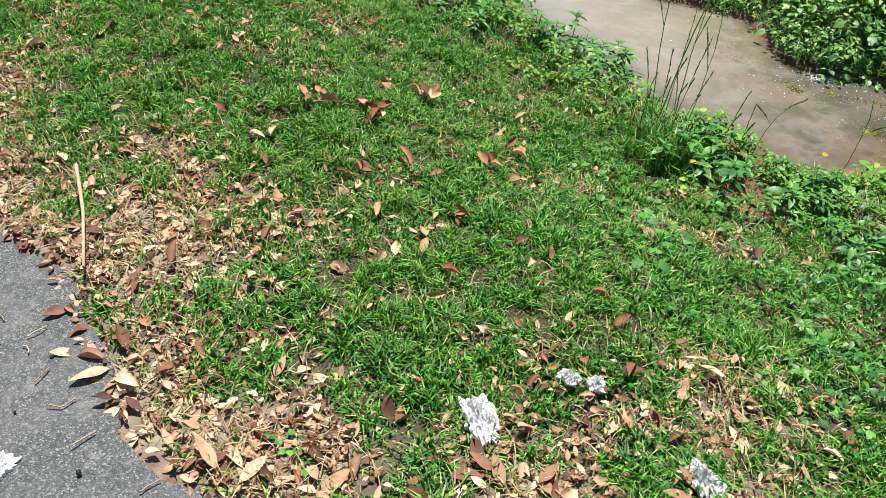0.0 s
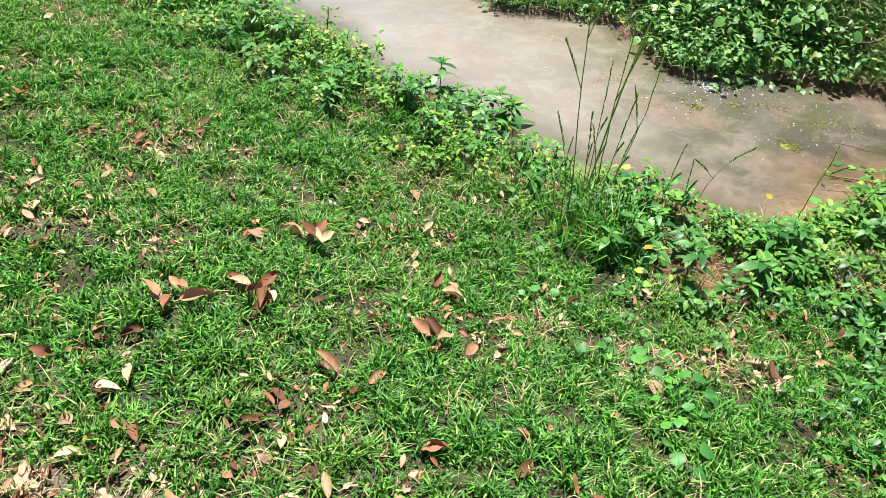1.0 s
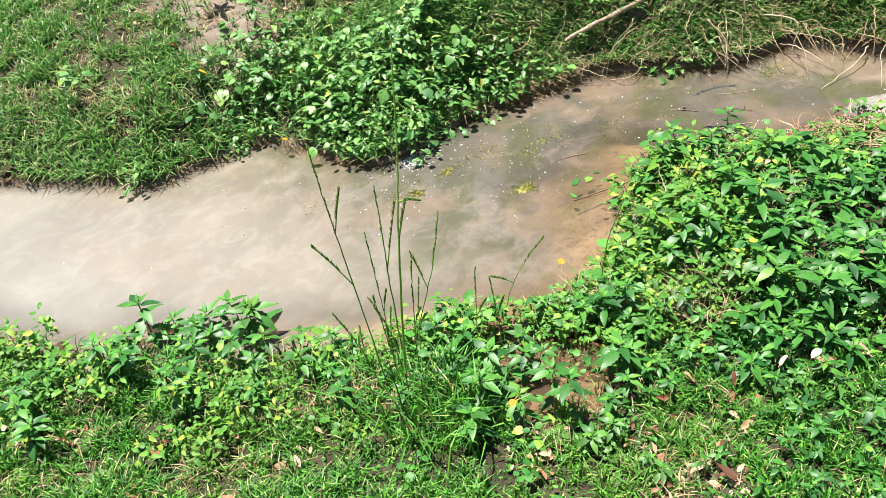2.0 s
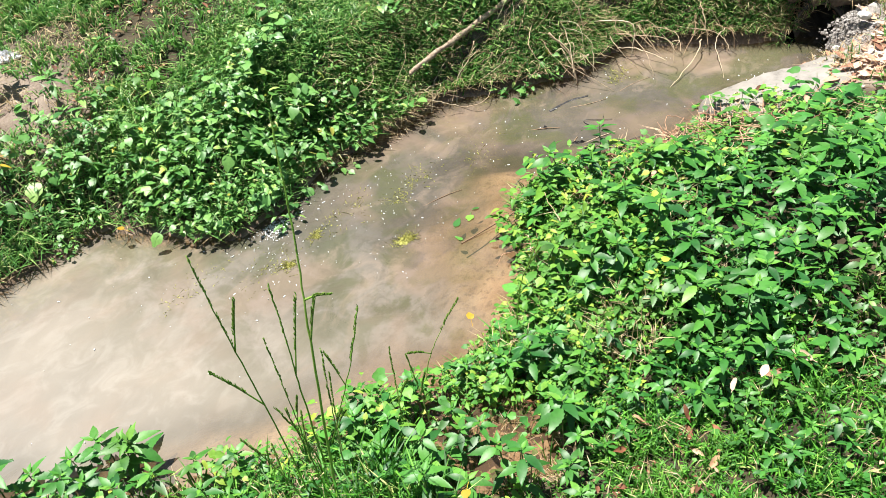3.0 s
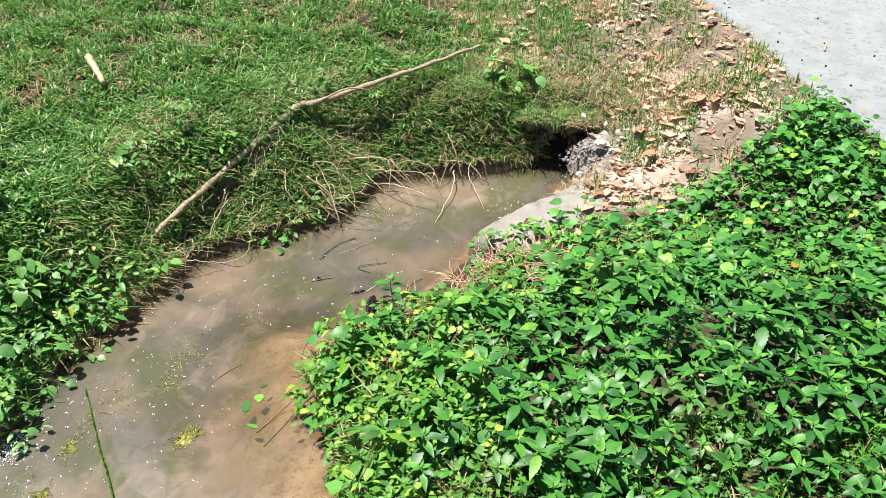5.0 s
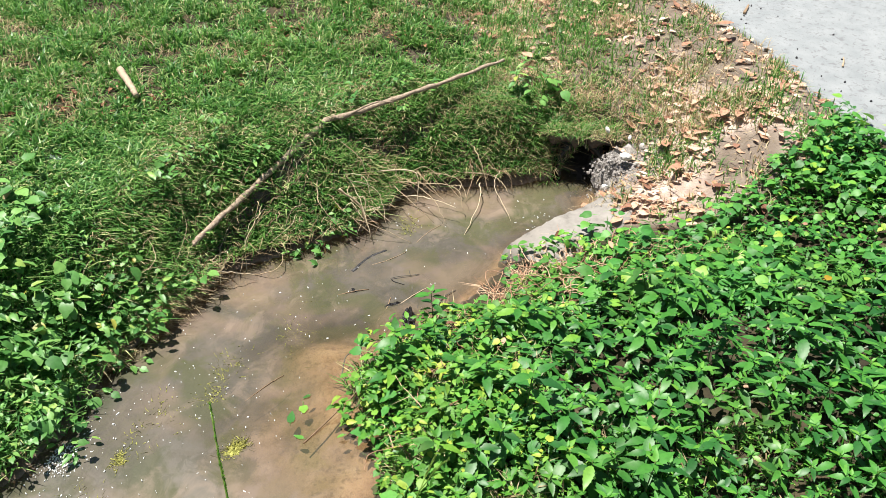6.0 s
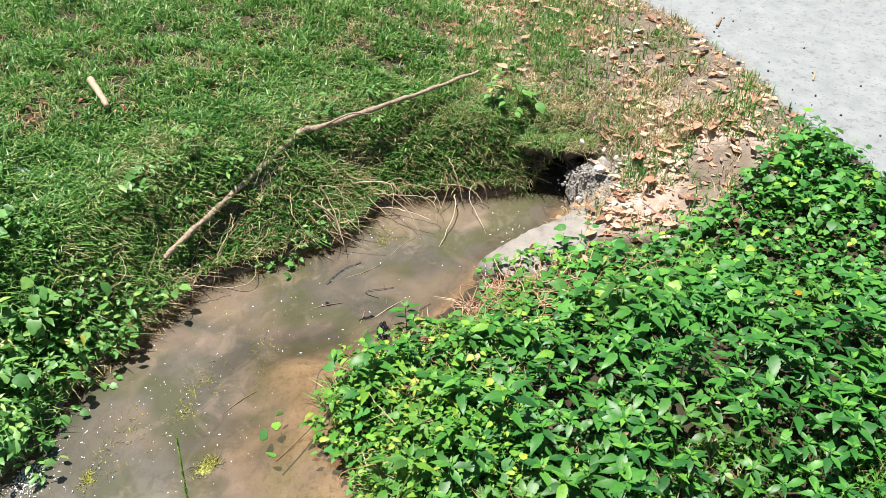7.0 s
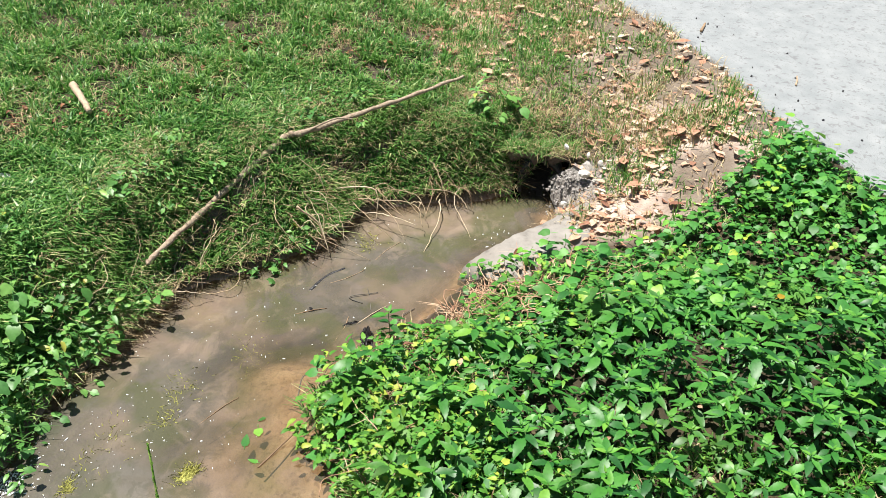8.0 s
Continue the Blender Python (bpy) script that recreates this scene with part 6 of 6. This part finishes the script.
def build_foam_glints():
    """Froth where the water breaks below the far clump, and white specks modelled as sun glints."""
    rng = np.random.default_rng(301)
    heap = Heap()
    a = np.linspace(0, 2 * np.pi, 7)[:-1]
    spots = [(2.05, 4.12, 0.16, 0.10, 110), (1.98, 4.17, 0.035, 0.03, 260), (2.12, 3.85, 0.22, 0.16, 70), (1.80, 4.05, 0.10, 0.08, 40), (2.4, 3.85, 0.3, 0.18, 60), (2.9, 3.65, 0.5, 0.2, 90), (1.3, 4.3, 0.6, 0.35, 40), (3.6, 3.1, 0.3, 0.2, 30), (3.75, 2.75, 0.12, 0.06, 25)]
    for cx, cy, sx, sy, n in spots:
        for _ in range(n):
            x, y = cx + rng.normal(0, sx), cy + rng.normal(0, sy)
            if float(plan(np.array([x]), np.array([y]))[0][0]) > -0.03:
                continue
            r = 0.0005 + 0.0011 * rng.random() ** 3
            st = rng.uniform(1.2, 5.0)
            ring = np.stack([np.cos(a) * r * st * rng.uniform(0.6, 1.4, 6), np.sin(a) * r * rng.uniform(0.5, 1.5, 6), np.full(6, 0.0005)], 1)
            V = np.vstack([ring, [(0, 0, 0.0006)], ring * 1.02 - (0, 0, 0.003)])
            F = [(i, (i + 1) % 6, 6) for i in range(6)] + [(i, 7 + i, 7 + (i + 1) % 6) for i in range(6)] + [(i, 7 + (i + 1) % 6, (i + 1) % 6) for i in range(6)]
            heap.add(placed(V, pose(x, y, WATER_Z + 0.003, 0, 0, rng.normal(35, 45))), F)
    tagged(new("foam_glints", heap.mesh("foam_glints", MAT_FOAM_GLINT, True)), "small white specks on the stream, foam and modelled sun glints", "foam", kind="stuff")


build_foam_glints()


def build_algae():
    """Soft tufts of thread-like waterweed at the surface, combed by the flow."""
    rng = np.random.default_rng(311)
    for cx, cy, s, n in ((2.11, 3.64, 0.020, 300), (2.13, 3.62, 0.012, 160), (1.81, 3.97, 0.016, 160), (2.00, 3.98, 0.018, 120), (2.33, 3.80, 0.035, 110), (2.50, 3.80, 0.05, 120), (1.75, 4.02, 0.07, 120), (2.15, 3.95, 0.07, 120), (3.60, 3.33, 0.05, 90), (3.2, 3.85, 0.05, 80), (2.75, 3.62, 0.07, 80), (1.55, 4.25, 0.08, 90)):
        heap = Heap()
        for _ in range(n * 2):
            ln = rng.uniform(0.008, 0.030)
            v, f = leaf_arrays(ln, rng.uniform(0.0014, 0.0030), 5, 0, 0.1, rng.normal(0, 0.05), 0.4, 0.1, 0.6, 0, int(rng.integers(1e6)))
            v[:, 1] += ln * rng.normal(0, 0.9) * (v[:, 0] / ln) ** 2
            heap.add(placed(v, pose(cx + rng.normal(0, s), cy + rng.normal(0, s * 0.55), WATER_Z - 0.008 + 0.010 * rng.random(), rng.normal(0, 20), rng.normal(0, 4), rng.normal(35, 50))), f)
        tagged(new("waterweed", heap.mesh("waterweed", MAT_ALGAE)), "yellow-green tuft of waterweed at the surface of the stream", "waterweed", kind="stuff")


build_algae()

# thin upright dead sticks on the brink
for _i, (_x, _y, _h) in enumerate([(0.10, 4.55, 0.20), (-0.19, 4.75, 0.18), (0.40, 4.06, 0.16), (0.02, 4.62, 0.12), (0.62, 3.9, 0.14)]):
    stick("dead_stick", (_x, _y, gz(_x, _y) - 0.02), (_x + 0.02, _y - 0.02, gz(_x, _y) + _h), 0.0035, MAT_TWIG, "thin upright dead stick on the brink", 0.004, 320 + _i, 5)

# small black lumps, grit and twigs on the road's edge
_rng = np.random.default_rng(331)
for _i in range(13):
    _u = _rng.uniform(0, 1)
    _x, _y = (-1.0 + 0.85 * _u + _rng.normal(0, 0.06), 1.30 - 0.75 * _u - abs(_rng.normal(0, 0.12)))
    stone("black_lump", _x, _y, float(road_z(_x, _y)) + 0.018, _rng.uniform(0.004, 0.010), MAT_BLACK, "small black lump on the asphalt", _i + 1, "seed pods on the road", "seed pod")
for _i in range(14):
    _x, _y = _rng.uniform(-1.05, -0.1), 0
    _y = 1.32 - 0.8 * (_x + 1.0) - abs(_rng.normal(0, 0.10))
    _w, _d = _rng.uniform(0, 6.28), _rng.uniform(0.03, 0.09)
    _z = float(road_z(_x, _y)) + 0.02
    stick("twig", (_x, _y, _z), (_x + _d * math.cos(_w), _y + _d * math.sin(_w), _z + 0.003), 0.0022, MAT_TWIG, "thin dead twig on the edge of the asphalt", 0.006, 340 + _i, 5)
stick("twig", (-0.92, 1.72, 0.14), (-0.69, 1.31, 0.12), 0.006, MAT_WOOD, "straight pale dead twig beside the road", 0.012, 360)
for _i in range(30):
    _x = _rng.uniform(3.9, 6.2)
    _y = 1.35 + 0.42 * (_x - 4.0) - abs(_rng.normal(0.05, 0.35))
    if float(plan(np.array([_x]), np.array([_y]))[2][0]) < -0.02:
        stone("grit", _x, _y, float(road_z(_x, _y)) + 0.016, _rng.uniform(0.003, 0.008), MAT_BLACK, "dark speck of grit on the pale road", _i + 2, "grit on the road", "grit")

# dead stems that drift and lie along the edge of the shallows
for _i, (_a, _b, _r) in enumerate([((2.337, 3.682), (2.488, 3.588), 0.003), ((2.86, 3.32), (3.02, 3.30), 0.004), ((2.98, 3.26), (3.12, 3.16), 0.004), ((3.00, 3.52), (3.06, 3.40), 0.004), ((3.22, 3.45), (3.36, 3.30), 0.0025), ((3.42, 3.28), (3.62, 3.18), 0.0022)]):
    stick("drift_twig", (*_a, WATER_Z - 0.003), (*_b, WATER_Z + 0.002), _r * 0.6, MAT_TWIG, "thin dead stem drifting on the muddy water", 0.012, 380 + _i, 5)
_rng = np.random.default_rng(391)
_tan = [mesh_of("dry_leaf", v, f, MAT_DRYLEAF, True) for v, f in DRY]
for _x, _y, _s in [(2.485, 3.30, 0.9), (3.30, 2.72, 0.8), (3.22, 2.70, 0.6), (3.36, 2.66, 0.7), (1.83, 2.18, 0.8), (1.90, 2.12, 0.7), (1.76, 2.24, 0.6), (1.70, 2.30, 0.5), (2.62, 3.02, 0.55), (2.75, 2.86, 0.5), (2.38, 3.02, 0.5), (2.50, 2.80, 0.45), (3.02, 2.60, 0.8), (3.12, 2.52, 0.7), (2.95, 2.48, 0.6), (2.86, 2.66, 0.55), (3.18, 2.42, 0.6), (2.62, 1.92, 0.6), (2.35, 2.05, 0.55), (2.9, 1.75, 0.6), (2.2, 2.35, 0.5), (3.3, 1.7, 0.6)]:
    _ob = new("dry_leaf", _tan[_rng.integers(7)])
    _ob.matrix_basis = sized(pose(_x, _y, max(gz(_x, _y), WATER_Z) + (0.06 if _s > 0.65 else 0.11), _rng.normal(0, 12), _rng.normal(0, 12), _rng.uniform(0, 360)), _s)
    tagged(_ob, "reddish tan dry leaf caught among green weeds", "leaf", "dry leaves in the weeds")
